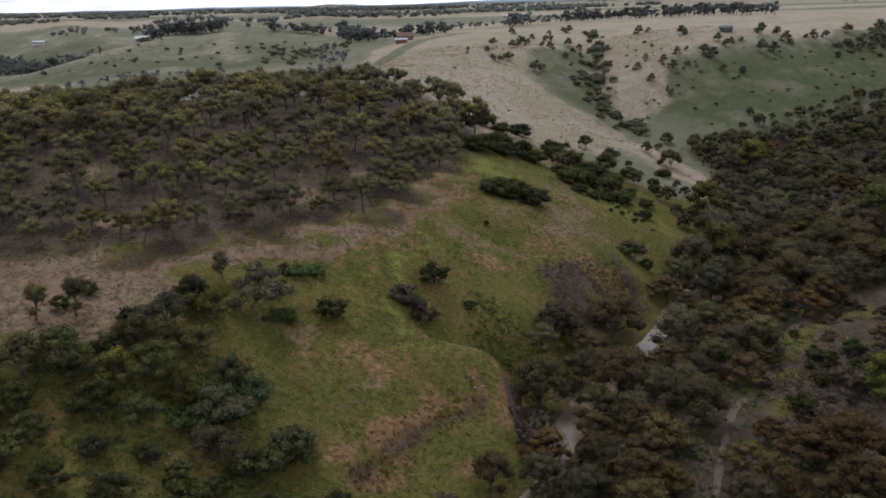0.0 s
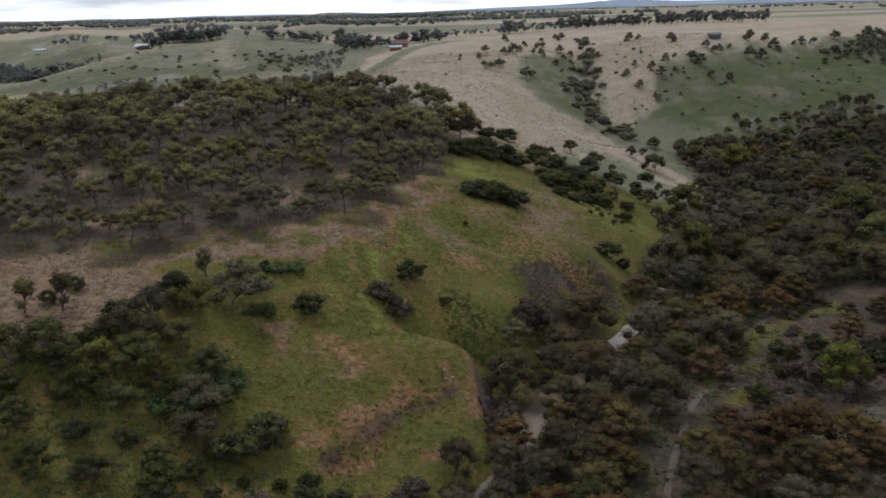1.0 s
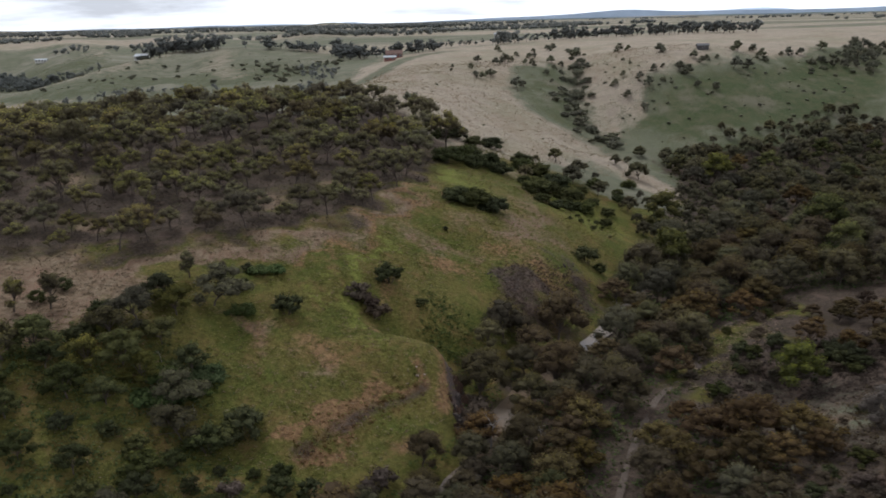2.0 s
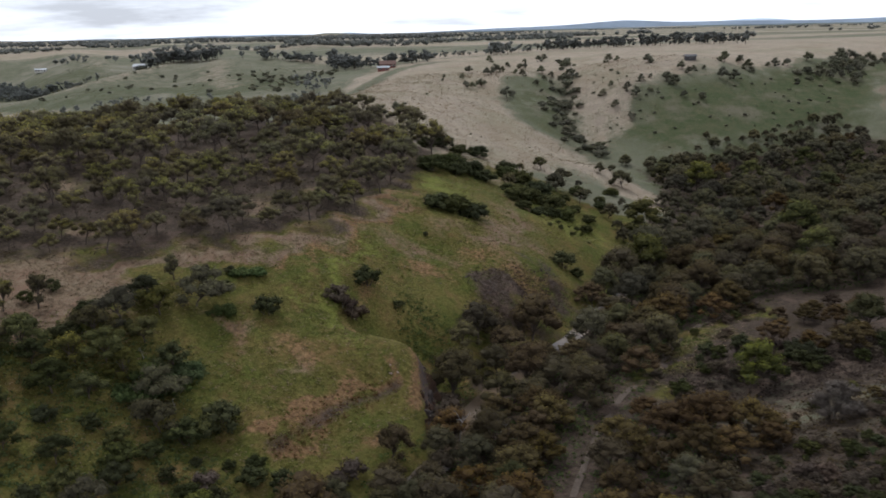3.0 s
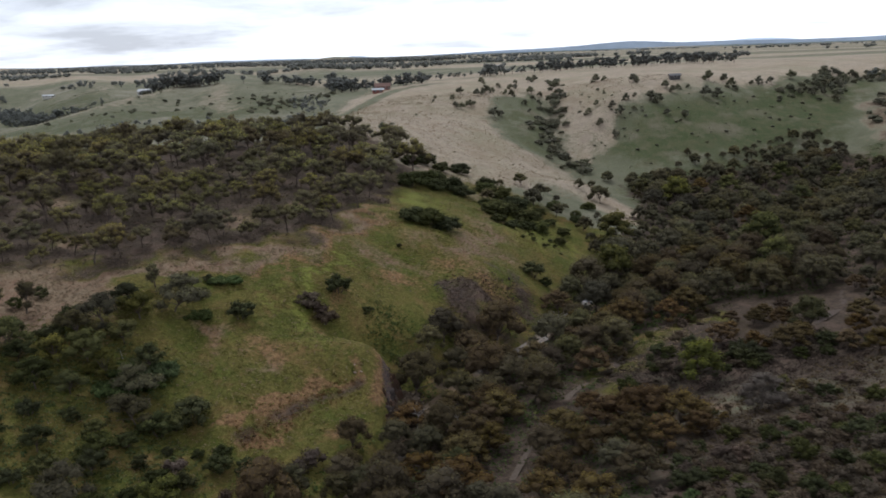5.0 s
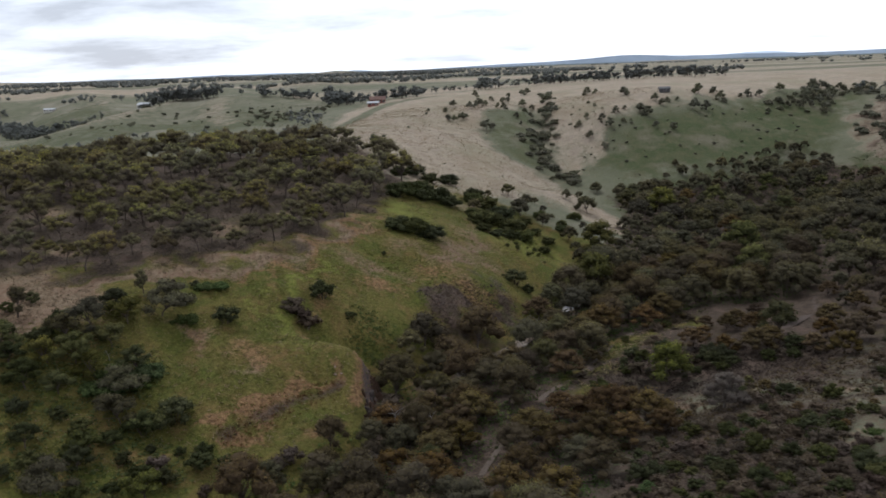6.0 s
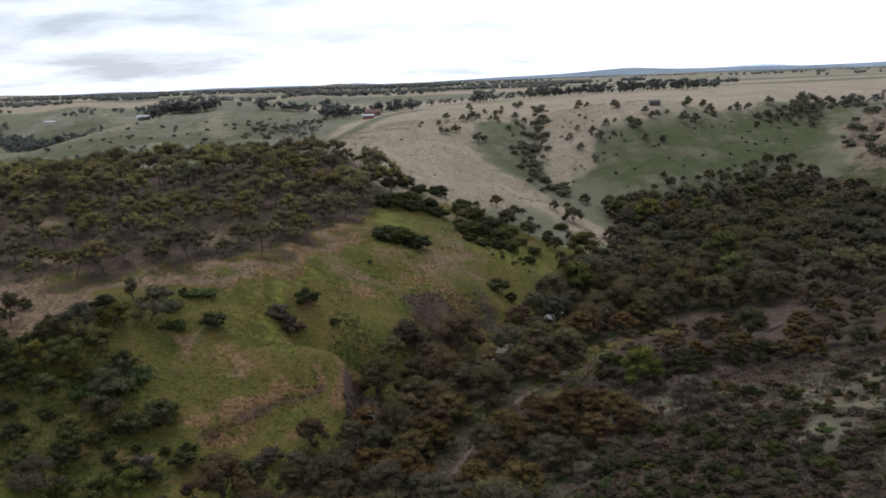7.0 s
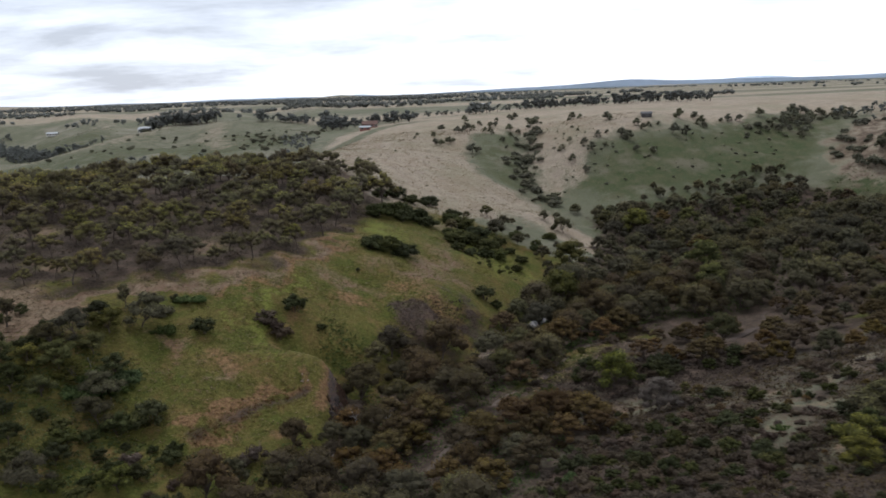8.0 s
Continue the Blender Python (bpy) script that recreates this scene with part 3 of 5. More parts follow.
    return tagged(new("ground", mesh), "rolling grassland with a wooded hill above a creek", "ground", kind="structure")


ground()


def ribbon(name, places, width, lift, material, label, category):
    """A strip that lies on the land along a line."""
    pts = []
    for (ax, ay), (bx, by) in zip(places[:-1], places[1:]):
        k = max(2, int(math.hypot(bx - ax, by - ay) / 1.5))
        pts += [(ax + (bx - ax) * i / k, ay + (by - ay) * i / k) for i in range(k)]
    pts.append(places[-1])
    for _ in range(4):
        pts = [pts[0]] + [((a[0] + 2 * b[0] + c[0]) / 4, (a[1] + 2 * b[1] + c[1]) / 4) for a, b, c in zip(pts, pts[1:], pts[2:])] + [pts[-1]]
    bm = bmesh.new()
    rows = []
    for i, (px, py) in enumerate(pts):
        qx, qy = pts[min(i + 1, len(pts) - 1)]
        ox, oy = pts[max(i - 1, 0)]
        s = math.hypot(qx - ox, qy - oy) or 1
        nx, ny = -(qy - oy) / s, (qx - ox) / s
        w = width * (0.85 + 0.3 * noise.noise((px * 0.2, py * 0.2, 5)))
        rows.append([bm.verts.new((px + nx * w * o, py + ny * w * o, lift if category == "water" else at(px + nx * w * o, py + ny * w * o) + lift * (1 - abs(o)))) for o in (-0.5, -0.2, 0.2, 0.5)])
    for a, b in zip(rows[:-1], rows[1:]):
        for k in range(3):
            bm.faces.new((a[k], b[k], b[k + 1], a[k + 1]))
    bmesh.ops.recalc_face_normals(bm, faces=bm.faces)
    mesh = bpy.data.meshes.new(name)
    bm.to_mesh(mesh)
    mesh.materials.append(material)
    return tagged(new(name, mesh), label, category, kind="structure")


ribbon("water", CREEK, 5.6, -0.1, WATER, "still brown creek water between wooded banks", "water")
ribbon("track", [(34, 86), (38, 97), (42.4, 107.5), (49, 121), (58, 131), (68, 148), (72, 153), (86, 162.5), (96, 170)], 1.25, 0.14, TRACK, "pale gravel walking track along the creek", "track")
ribbon("track", [(58, 131), (64, 136.5), (80, 138.5), (94, 140), (108, 146), (118, 156), (124, 168)], 2.2, 0.08, DIRT, "brown dirt side track through dry grass", "track")


# ---- trees and shrubs ----
def mesh_of(name, verts, faces, material, lit_tips=None):
    mesh = bpy.data.meshes.new(name)
    mesh.from_pydata(verts, [], faces)
    if lit_tips is not None:
        mesh.attributes.new("tip", "FLOAT", "POINT").data.foreach_set("value", np.asarray(lit_tips, float))
    mesh.materials.append(material)
    return mesh


def ball(level):
    """Points and triangles of a unit ball of 20 faces."""
    bm = bmesh.new()
    bmesh.ops.create_icosphere(bm, subdivisions=level, radius=1.0)
    p, f = np.array([v.co[:] for v in bm.verts]), np.array([[v.index for v in face.verts] for face in bm.faces])
    bm.free()
    return p, f


BALLS = {1: ball(1)}


def sprays(rng, centres, wide, tall, count, size, droop=0.5, body=0):
    """Small pointed leaf sprays in flattened clumps, each round a knobbly mass of twigs and leaves where body is set.
    Returns points, faces and tip weights: new outer growth plus top light painted in."""
    c = np.repeat(np.array(centres, float), count, 0)
    k = len(c)
    grow = rng.uniform(0.7, 1.25, len(centres))
    wide_of = np.repeat(grow, count)
    d = rng.normal(size=(k, 3))
    d /= np.linalg.norm(d, axis=1)[:, None]
    flip = (d[:, 2] < -0.1) & (rng.random(k) < droop)
    d[flip, 2] *= -1
    r = rng.uniform(0.55, 1.15, k) if body else rng.random(k) ** 0.38
    p = c + d * r[:, None] * np.c_[wide_of * wide, wide_of * wide, wide_of * tall]
    nrm = d * np.array([1 / wide, 1 / wide, 1 / tall]) * wide + rng.normal(size=(k, 3)) * 0.4
    nrm /= np.linalg.norm(nrm, axis=1)[:, None]
    u = np.cross(nrm, rng.normal(size=(k, 3)))
    u /= np.linalg.norm(u, axis=1)[:, None] + 1e-9
    v = np.cross(nrm, u)
    s = (size * rng.uniform(0.6, 1.4, k))[:, None]
    pts = np.stack([p - u * s, p + u * s * 0.7 + v * s * 0.55 + nrm * s * 0.12, p + u * s * 0.7 - v * s * 0.55 - nrm * s * 0.12], 1).reshape(-1, 3)
    faces = np.arange(k * 3).reshape(-1, 3)
    # heavier on up-facing outer sprays: fresh growth and painted top light
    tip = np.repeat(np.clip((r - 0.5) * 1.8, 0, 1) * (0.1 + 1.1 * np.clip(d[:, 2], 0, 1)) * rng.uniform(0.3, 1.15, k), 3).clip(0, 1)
    if not body:
        return pts, faces, tip
    bp, bf = BALLS[body]
    n = len(centres)
    lump = rng.uniform(0.5, 0.82, (n, len(bp)))[:, :, None] * bp[None] * np.stack([grow * wide, grow * wide, grow * tall], -1)[:, None]
    lump = (lump + np.array(centres, float)[:, None]).reshape(-1, 3)
    lump_faces = (bf[None] + (np.arange(n) * len(bp))[:, None, None]).reshape(-1, 3) + len(pts)
    # upper side of each lump painted lighter, as lit from above
    lump_lit_top = (np.clip(bp[:, 2], 0, 1)[None] * rng.uniform(0.1, 0.6, (n, len(bp)))).ravel()
    return np.concatenate([pts, lump]), np.concatenate([faces, lump_faces]), np.concatenate([tip, lump_lit_top])


def tube(verts, faces, path, radii, sides=5, joint=None):
    base = len(verts)
    if joint is not None:
        faces.append((joint, base, base + 1))
    path = [Vector(p) for p in path]
    for i, p in enumerate(path):
        d = (path[min(i + 1, len(path) - 1)] - path[max(i - 1, 0)]).normalized()
        a = d.orthogonal().normalized()
        b = d.cross(a)
        for k in range(sides):
            w = 2 * math.pi * k / sides
            verts.append(tuple(p + (a * math.cos(w) + b * math.sin(w)) * radii[i]))
    for i in range(len(path) - 1):
        for k in range(sides):
            m = (k + 1) % sides
            faces.append((base + i * sides + k, base + i * sides + m, base + (i + 1) * sides + m, base + (i + 1) * sides + k))


def tree(name, seed, tall, spread, clumps, count, size, leaf, bark, fork=0.35, flat=0.28, wide=1.25, deep=0.6, lean=0.06, label="", category="tree", layers=0.22, body=1):
    """A gum: a leaning trunk that forks into limbs, each ending in a flattened clump of leaf sprays."""
    rng = np.random.default_rng(seed)
    verts, faces = [], []
    lx, ly = rng.normal(size=2) * lean * tall
    top = Vector((lx, ly, tall * fork))
    tube(verts, faces, [(0, 0, -0.4), (lx * 0.3, ly * 0.3, tall * fork * 0.5), tuple(top)], [0.026 * tall, 0.02 * tall, 0.016 * tall], 6)
    centres, turn = [], rng.uniform(0, 6.28)
    for k in range(clumps):
        r = spread * math.sqrt((k + 0.5) / clumps) * rng.uniform(0.75, 1.1)
        a = turn + k * 2.399 + rng.normal() * 0.25
        z = tall * (0.96 - flat * (r / spread) ** 2) - tall * layers * rng.random() ** 1.5 - deep * 0.5
        end = Vector((lx * 1.6 + r * math.cos(a), ly * 1.6 + r * math.sin(a), z))
        centres.append(tuple(end))
        start = top.lerp(Vector((0, 0, 0)), rng.uniform(0, 0.3))
        bend = start.lerp(end, 0.5) + Vector((rng.normal() * 0.3, rng.normal() * 0.3, rng.uniform(-0.1, 0.5)))
        tube(verts, faces, [tuple(start), tuple(bend), tuple(end)], [0.009 * tall, 0.006 * tall, 0.002 * tall], 4, 12 + k % 6)
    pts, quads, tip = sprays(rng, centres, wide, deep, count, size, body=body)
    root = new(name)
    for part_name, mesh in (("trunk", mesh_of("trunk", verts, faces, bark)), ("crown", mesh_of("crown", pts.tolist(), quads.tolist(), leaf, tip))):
        new(part_name, mesh).parent = root
    return tagged(root, label, category)


def shrub(name, seed, tall, spread, clumps, count, size, leaf, label, category="shrub", wide=0.8, body=1):
    """A dense bush with many stems, leafy to the ground."""
    rng = np.random.default_rng(seed)
    verts, faces, centres = [], [], []
    for k in range(clumps):
        a, r = k * 2.399 + rng.normal() * 0.3, spread * math.sqrt((k + 0.5) / clumps) * rng.uniform(0.7, 1.1)
        z = max(0.25 * tall, (tall - wide * 0.45) * math.sqrt(max(0.05, 1 - (r / (spread * 1.15)) ** 2)) * rng.uniform(0.6, 1.0))
        if k % 3 == 1:
            z *= rng.uniform(0.35, 0.6)
        centres.append((r * math.cos(a), r * math.sin(a), z))
        if k % 2 == 0:
            tube(verts, faces, [(r * 0.15 * math.cos(a), r * 0.15 * math.sin(a), -0.3), (r * 0.6 * math.cos(a), r * 0.6 * math.sin(a), z * 0.55), (r * math.cos(a), r * math.sin(a), z)], [0.06, 0.04, 0.015], 4, (k * 6 - 3) % 4 if k else None)
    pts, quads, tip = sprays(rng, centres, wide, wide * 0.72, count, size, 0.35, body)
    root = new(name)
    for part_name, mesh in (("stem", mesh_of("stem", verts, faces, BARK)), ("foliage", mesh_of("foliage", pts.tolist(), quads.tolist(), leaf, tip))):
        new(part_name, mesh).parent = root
    return tagged(root, label, category)


def plant(kinds, x, y, scale, rng, group="", sink=0.05, squash=1.0):
    """Sets a copy of one of the kinds on the ground; the first use of a kind takes the built one itself."""
    ob = kinds[int(rng.integers(len(kinds)))]
    m = Matrix.Translation((x, y, at(x, y) - sink)) @ pose(0, 0, 0, 0, 0, rng.uniform(0, 360)) @ Matrix.Diagonal((scale, scale, scale * squash, 1))
    if "placed" in SET.get(ob.name, ()):
        made = copy_thing(ob, m)
    else:
        SET[ob.name] = ("placed",)
        ob.matrix_basis = m
        made = ob
    return tagged(made, group=group) if group else made


SET = {}
TAKEN = []


def free(x, y, gap):
    """Whether no plant stands within gap of x, y."""
    return all((x - a) ** 2 + (y - b) ** 2 > (gap + g) ** 2 / 4 for a, b, g in TAKEN)


def scatter(corners, count, gap, rng, test=None):
    """Up to count spots in a polygon, none nearer than gap to another."""
    c = np.array(corners)
    (x0, y0), (x1, y1) = c.min(0), c.max(0)
    spots = []
    for _ in range(count * 40):
        x, y = rng.uniform(x0, x1), rng.uniform(y0, y1)
        if inside(np.array([x]), np.array([y]), corners, 0.5)[0] > 0.5 and free(x, y, gap) and (test is None or test(x, y)):
            TAKEN.append((x, y, gap))
            spots.append((x, y))
            if len(spots) == count:
                break
    return spots


rng = np.random.default_rng(11)
WOOD_SIZES = [(10.5, 4.6, 17, 0.42, 0.3), (9.8, 5.0, 18, 0.38, 0.28), (11.4, 4.4, 16, 0.46, 0.34), (9.2, 4.4, 15, 0.4, 0.28), (10.4, 5.2, 19, 0.36, 0.32), (8.6, 3.8, 13, 0.38, 0.34)]
WOOD_GUM = [tree("gum_tree", 20 + k, tall, spread, clumps, 112, 0.24, WOOD_LEAF, BARK, fork, flat, 1.5, 1.2, layers=0.26, label="umbrella-crowned gum with olive foliage on the wooded hill") for k, (tall, spread, clumps, fork, flat) in enumerate(WOOD_SIZES)]
WOOD_GUM_FAR = [tree("gum_tree", 30 + k, tall, spread, clumps, 60, 0.33, WOOD_LEAF, BARK, fork, flat, 1.5, 1.2, layers=0.26, label="umbrella-crowned gum on the back of the wooded hill") for k, (tall, spread, clumps, fork, flat) in enumerate(WOOD_SIZES[:4])]
CREEK_SIZES = [(9.4, 4.0, 19, BARK, CREEK_LEAF), (8.8, 4.3, 20, BARK, VALLEY_LEAF), (10.0, 3.8, 19, BARK, CREEK_LEAF), (8.4, 3.7, 17, BARK, VALLEY_LEAF), (9.0, 4.7, 22, BARK, CREEK_LEAF)]
CREEK_GUM = [tree("creek_gum", 40 + k, tall, spread, clumps, 125, 0.24, leaf, bark, 0.24, 0.5, 1.8, 1.5, layers=0.12, label="dull brown-green gum with a dense rounded crown by the creek") for k, (tall, spread, clumps, bark, leaf) in enumerate(CREEK_SIZES)]
CREEK_GUM_FAR = [tree("valley_gum", 50 + k, tall, spread, clumps, 42, 0.4, VALLEY_LEAF, bark, 0.24, 0.5, 1.85, 1.6, layers=0.12, label="dull brown-green gum in the wooded valley") for k, (tall, spread, clumps, bark, leaf) in enumerate(CREEK_SIZES)]
RUST_TREE = [tree("wattle_tree", 60 + k, tall, spread, clumps, 85, 0.23, RUST_LEAF, BARK, 0.2, 0.5, 1.45, 0.95, layers=0.2, label="rounded wattle with rusty olive-brown foliage on the creek flat")
             for k, (tall, spread, clumps) in enumerate([(7.4, 4.3, 24), (7.0, 4.0, 22), (7.8, 4.8, 27)])]
YELLOW_TREE = [tree("wattle_tree", 70 + k, tall, spread, clumps, 120, 0.23, YELLOW_LEAF, BARK, 0.3, 0.4, 1.15, 0.8, layers=0.35, label="small tree with bright yellow-green foliage")
               for k, (tall, spread, clumps) in enumerate([(6.5, 2.9, 15), (7.0, 3.2, 17)])]
PALE_TREE = [tree("dry_tree", 80, 7.5, 3.4, 26, 130, 0.19, PALE_LEAF, PALE_BARK, 0.25, 0.5, 1.05, 0.75, layers=0.4, label="pale grey-brown half-bare tree above dry scrub")]
SLIM_GUM = [tree("slender_gum", 84 + k, 7.5, 1.3, 12, 130, 0.22, WOOD_LEAF, BARK, 0.4, 0.2, 0.85, 0.8, lean=0.03, layers=0.5, label="slender upright gum on pale dry grass") for k in range(3)]
SCRUB_GUM = [tree("scrub_gum", 90 + k, 6.0, 3.3, 17, 125, 0.225, leaf, BARK, 0.24, 0.42, 1.15, 0.75, layers=0.4, label="low spreading gum with olive foliage on the lower slope") for k, leaf in enumerate((YELLOW_LEAF, YELLOW_LEAF, VALLEY_LEAF, DARK_LEAF))]
DARK_SHRUB = [shrub("shrub", 100 + k, 3.2, 2.1, 16, 55, 0.21, DARK_LEAF, "dark green rounded shrub on the grassy slope", wide=0.8) for k in range(3)]
DENSE_BUSH = [shrub("thicket_bush", 110 + k, 5.0, 4.6, 30, 100, 0.27, DARK_LEAF, "broad dense dark green thicket on the green spur", wide=1.45) for k in range(3)]
LOW_SHRUB = [shrub("low_shrub", 120 + k, 1.2, 2.2, 14, 90, 0.2, VINE_LEAF, "low mound of bright green creeper", wide=0.7) for k in range(3)]
DRY_SHRUB = [shrub("dry_shrub", 130 + k, 2.2, 1.7, 10, 46, 0.22, DRY_LEAF, "grey-brown dry shrub on broken ground") for k in range(2)]
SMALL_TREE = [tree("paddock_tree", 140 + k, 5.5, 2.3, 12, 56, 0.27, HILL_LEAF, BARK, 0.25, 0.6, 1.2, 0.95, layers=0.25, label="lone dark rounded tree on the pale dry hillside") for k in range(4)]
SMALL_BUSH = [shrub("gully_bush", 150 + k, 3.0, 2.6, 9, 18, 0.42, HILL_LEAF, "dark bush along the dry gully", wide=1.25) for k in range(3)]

# single trees and shrubs of the near slope
for x, y, tall in [(-58, 118, 6.5), (-53, 120, 8), (-35, 138, 6), (-29, 140, 3.5)]:
    plant(SLIM_GUM, x, y, tall / 7.5, rng, "slender gums")
    TAKEN.append((x, y, 4))
for x, y, tall in [(-54, 105, 7.5), (-51, 108, 6), (-38, 128, 5), (-29, 130, 6.5), (-34, 125, 6.5), (-39, 120, 5.5), (-38, 109, 6), (-43, 100, 7), (-49, 94, 5.5), (-45, 88, 5), (-42, 107, 5), (-34, 107, 5), (-28, 112, 6), (-34, 116, 5), (-27, 99, 5), (-53, 98, 5), (-48, 105, 5), (-38, 101, 4.5), (-38, 88, 5)]:
    plant(SCRUB_GUM, x, y, tall / 6, rng, "scrub gums of the lower slope")
    TAKEN.append((x, y, 5))
for x, y, tall in [(-54, 128, 2.5), (-56, 122, 3), (-25, 137, 2.5), (-25, 142, 2.4), (-16, 131.5, 4.2), (1.5, 149, 4.6), (-18.8, 102, 3.4), (-23, 98.5, 3.2), (13.8, 181, 1.3), (-21, 100.5, 3), (49.5, 191, 4), (53, 190, 3.4), (-36, 96, 3), (8, 146, 1.5), (-39, 133, 4), (-52, 113, 3.4), (-12, 92, 2.6), (-30, 90, 3)]:
    plant(DARK_SHRUB, x, y, tall / 3.2, rng, "shrubs of the slope")
    TAKEN.append((x, y, 3))
for x, y, tall in [(-2.4, 141, 3.0), (-0.4, 139.6, 2.2), (-4.2, 142, 2.2), (16.4, 117.5, 3.4), (16.8, 121.5, 3.0), (16.2, 114, 2.6), (17, 125, 2.4)]:
    plant(DRY_SHRUB, x, y, tall / 2.2, rng, "dry shrubs")
for x, y, tall in [(-24, 130, 1.4), (-20, 143, 1.2), (-23, 142, 1.2), (-28, 110, 1.5), (-26, 112, 1.5), (-30, 106, 1.6), (-27, 108, 1.3), (-33, 104, 1.5), (-32, 109, 1.5)]:
    plant(LOW_SHRUB, x, y, tall / 1.2, rng, "creeper mounds")
for x, y, tall in [(17, 196.5, 3.4), (21.5, 196, 3.8), (26.5, 195.5, 3.4), (16, 239, 4.4), (20, 246, 4.9), (24, 242.5, 4.2), (28.5, 249, 4.6), (32.5, 245, 3.4), (23, 252, 4), (15, 271, 3.8), (20, 278.5, 4.4), (26, 275, 3.6), (33, 283, 3.8), (41, 259, 4.2), (46, 257, 4.6), (42, 268, 4), (50, 246, 4.8), (42, 234, 4.2), (47, 222, 2.6), (43, 224, 2.8), (46, 238, 4.4), (53, 238, 4.8), (52, 228, 3), (57, 233, 4)]:
    plant(DENSE_BUSH, x, y, tall / 4.1, rng, "thickets on the spur")
    TAKEN.append((x, y, 7))
for x, y, tall in [(56, 284, 5), (61, 272, 5), (58, 259, 7.5), (65, 253, 9), (73, 245, 9.5), (87, 287, 7), (74, 228, 9), (90, 264, 6), (96, 259, 6), (80, 296, 4), (87, 304, 4), (101, 340, 7), (109, 333, 6.5), (116, 327, 7), (143, 362, 8), (128, 341, 7), (120, 312, 8), (140, 335, 8), (134, 308, 8), (131, 276, 8.5)]:
    plant(CREEK_GUM if y < 200 else CREEK_GUM_FAR, x, y, tall / 9, rng, "creek gums")
    TAKEN.append((x, y, 7))
for x, y, tall in [(227, 366, 7), (205, 378, 7), (233, 337, 8), (24.5, 147.5, 8), (21, 143.5, 6), (28, 150, 6), (50, 136, 8), (15.5, 104.5, 7), (24.5, 104, 7.5), (21.5, 98.5, 7.5), (46, 132, 8), (55, 142, 8), (113, 126, 7), (117, 117, 7), (33, 119, 7), (22, 107, 6), (23, 85, 6), (29, 79, 5), (7, 87, 6), (3, 80, 6), (13, 92, 6.5)]:
    plant(CREEK_GUM if y < 200 else CREEK_GUM_FAR, x, y, tall / 9, rng, "creek gums")
    TAKEN.append((x, y, 6))
for x, y, tall in [(84, 139, 5), (89, 133, 6), (94, 129, 5.5), (99, 133, 6), (104, 125, 6), (108, 121, 5.5), (61, 136, 5), (122, 116, 6), (128, 122, 6), (116, 142, 6.4), (121, 136, 6), (132, 128, 6.6), (98, 152, 5), (104, 157, 5), (111, 134, 6), (128, 142, 7), (136, 138, 7), (126, 152, 6), (88, 146, 4.6), (94.5, 149, 5.4), (91, 154, 4.4), (100, 146, 6), (107, 150, 6)]:
    plant(RUST_TREE, x, y, tall / 7.2, rng, "rusty wattles")
    TAKEN.append((x, y, 5))
for x, y, tall in [(147, 318, 10), (73, 120.5, 6.2), (102, 137, 6.2), (26, 90, 5)]:
    plant(YELLOW_TREE, x, y, tall / 6.7, rng, "yellow-green trees")
    TAKEN.append((x, y, 5))
for x, y, tall in [(51.5, 102, 9.5), (56.5, 98.5, 10), (62.5, 98, 8.6), (57.5, 104.5, 8.4), (34.5, 109, 9), (32, 113, 8.5), (45, 94, 8.4), (48, 90, 8.4), (26, 85, 8), (37, 75, 8), (44, 72, 8), (53, 92, 8), (31, 97, 7.6), (27, 91.5, 7.6), (29, 100, 8), (49.5, 108.5, 6.5), (65, 92.5, 6.4), (30.5, 106, 8), (59, 91, 6.6)]:
    plant(RUST_TREE, x, y, tall / 7.2, rng, "large rusty wattles")
    TAKEN.append((x, y, 6.5))
for x, y, tall in [(93, 57, 5.6), (97, 63, 5), (101, 69, 5.6), (90, 52, 4.6), (105, 75, 4.6)]:
    plant(SCRUB_GUM, x, y, tall / 6, rng, "scrub gums of the dry slope")
plant(PALE_TREE, 77, 99.5, 1.0, rng)
TAKEN.append((77, 99.5, 7))
plant(SLIM_GUM, 70, 122.6, 0.55, rng)

# the wood on the hill
def in_glade(x, y):
    return any(((x - cx) / rx) ** 2 + ((y - cy) / ry) ** 2 < 0.8 for cx, cy, rx, ry in WOOD_GLADES)


for x, y in scatter([(-84, 142), (-52, 144.5), (-38, 155), (-25, 157), (-7, 172), (-2, 190), (-10, 190), (-16, 178), (-32, 168), (-46, 158), (-84, 156)], 46, 5.6, rng):
    plant(WOOD_GUM, x, y, rng.uniform(0.65, 1.0), rng, "gums of the hill wood")
for x, y in scatter(WOOD, 124, 7.4, rng, lambda x, y: y < 215 and x > -14 - 0.56 * y and not in_glade(x, y)):
    plant(WOOD_GUM, x, y, rng.uniform(0.75, 1.2), rng, "gums of the hill wood")
for x, y in scatter(WOOD, 150, 7.2, rng, lambda x, y: y > 210 and x > -14 - 0.56 * y and not in_glade(x, y)):
    plant(WOOD_GUM_FAR, x, y, rng.uniform(0.82, 1.15), rng, "gums of the hill wood")

for x, y, tall in [(8.2, 96, 7), (14.6, 94, 7.5), (8.5, 90, 6.5), (22.5, 104, 8), (12, 88, 6.5), (15.2, 100, 6)]:
    plant(CREEK_GUM, x, y, tall / 9, rng, "creek gums")
    TAKEN.append((x, y, 5))

# the wood along the creek
TRACKS = [(34, 86), (38, 97), (42.4, 107.5), (49, 121), (58, 131), (68, 148), (86, 162.5), (98, 172)]


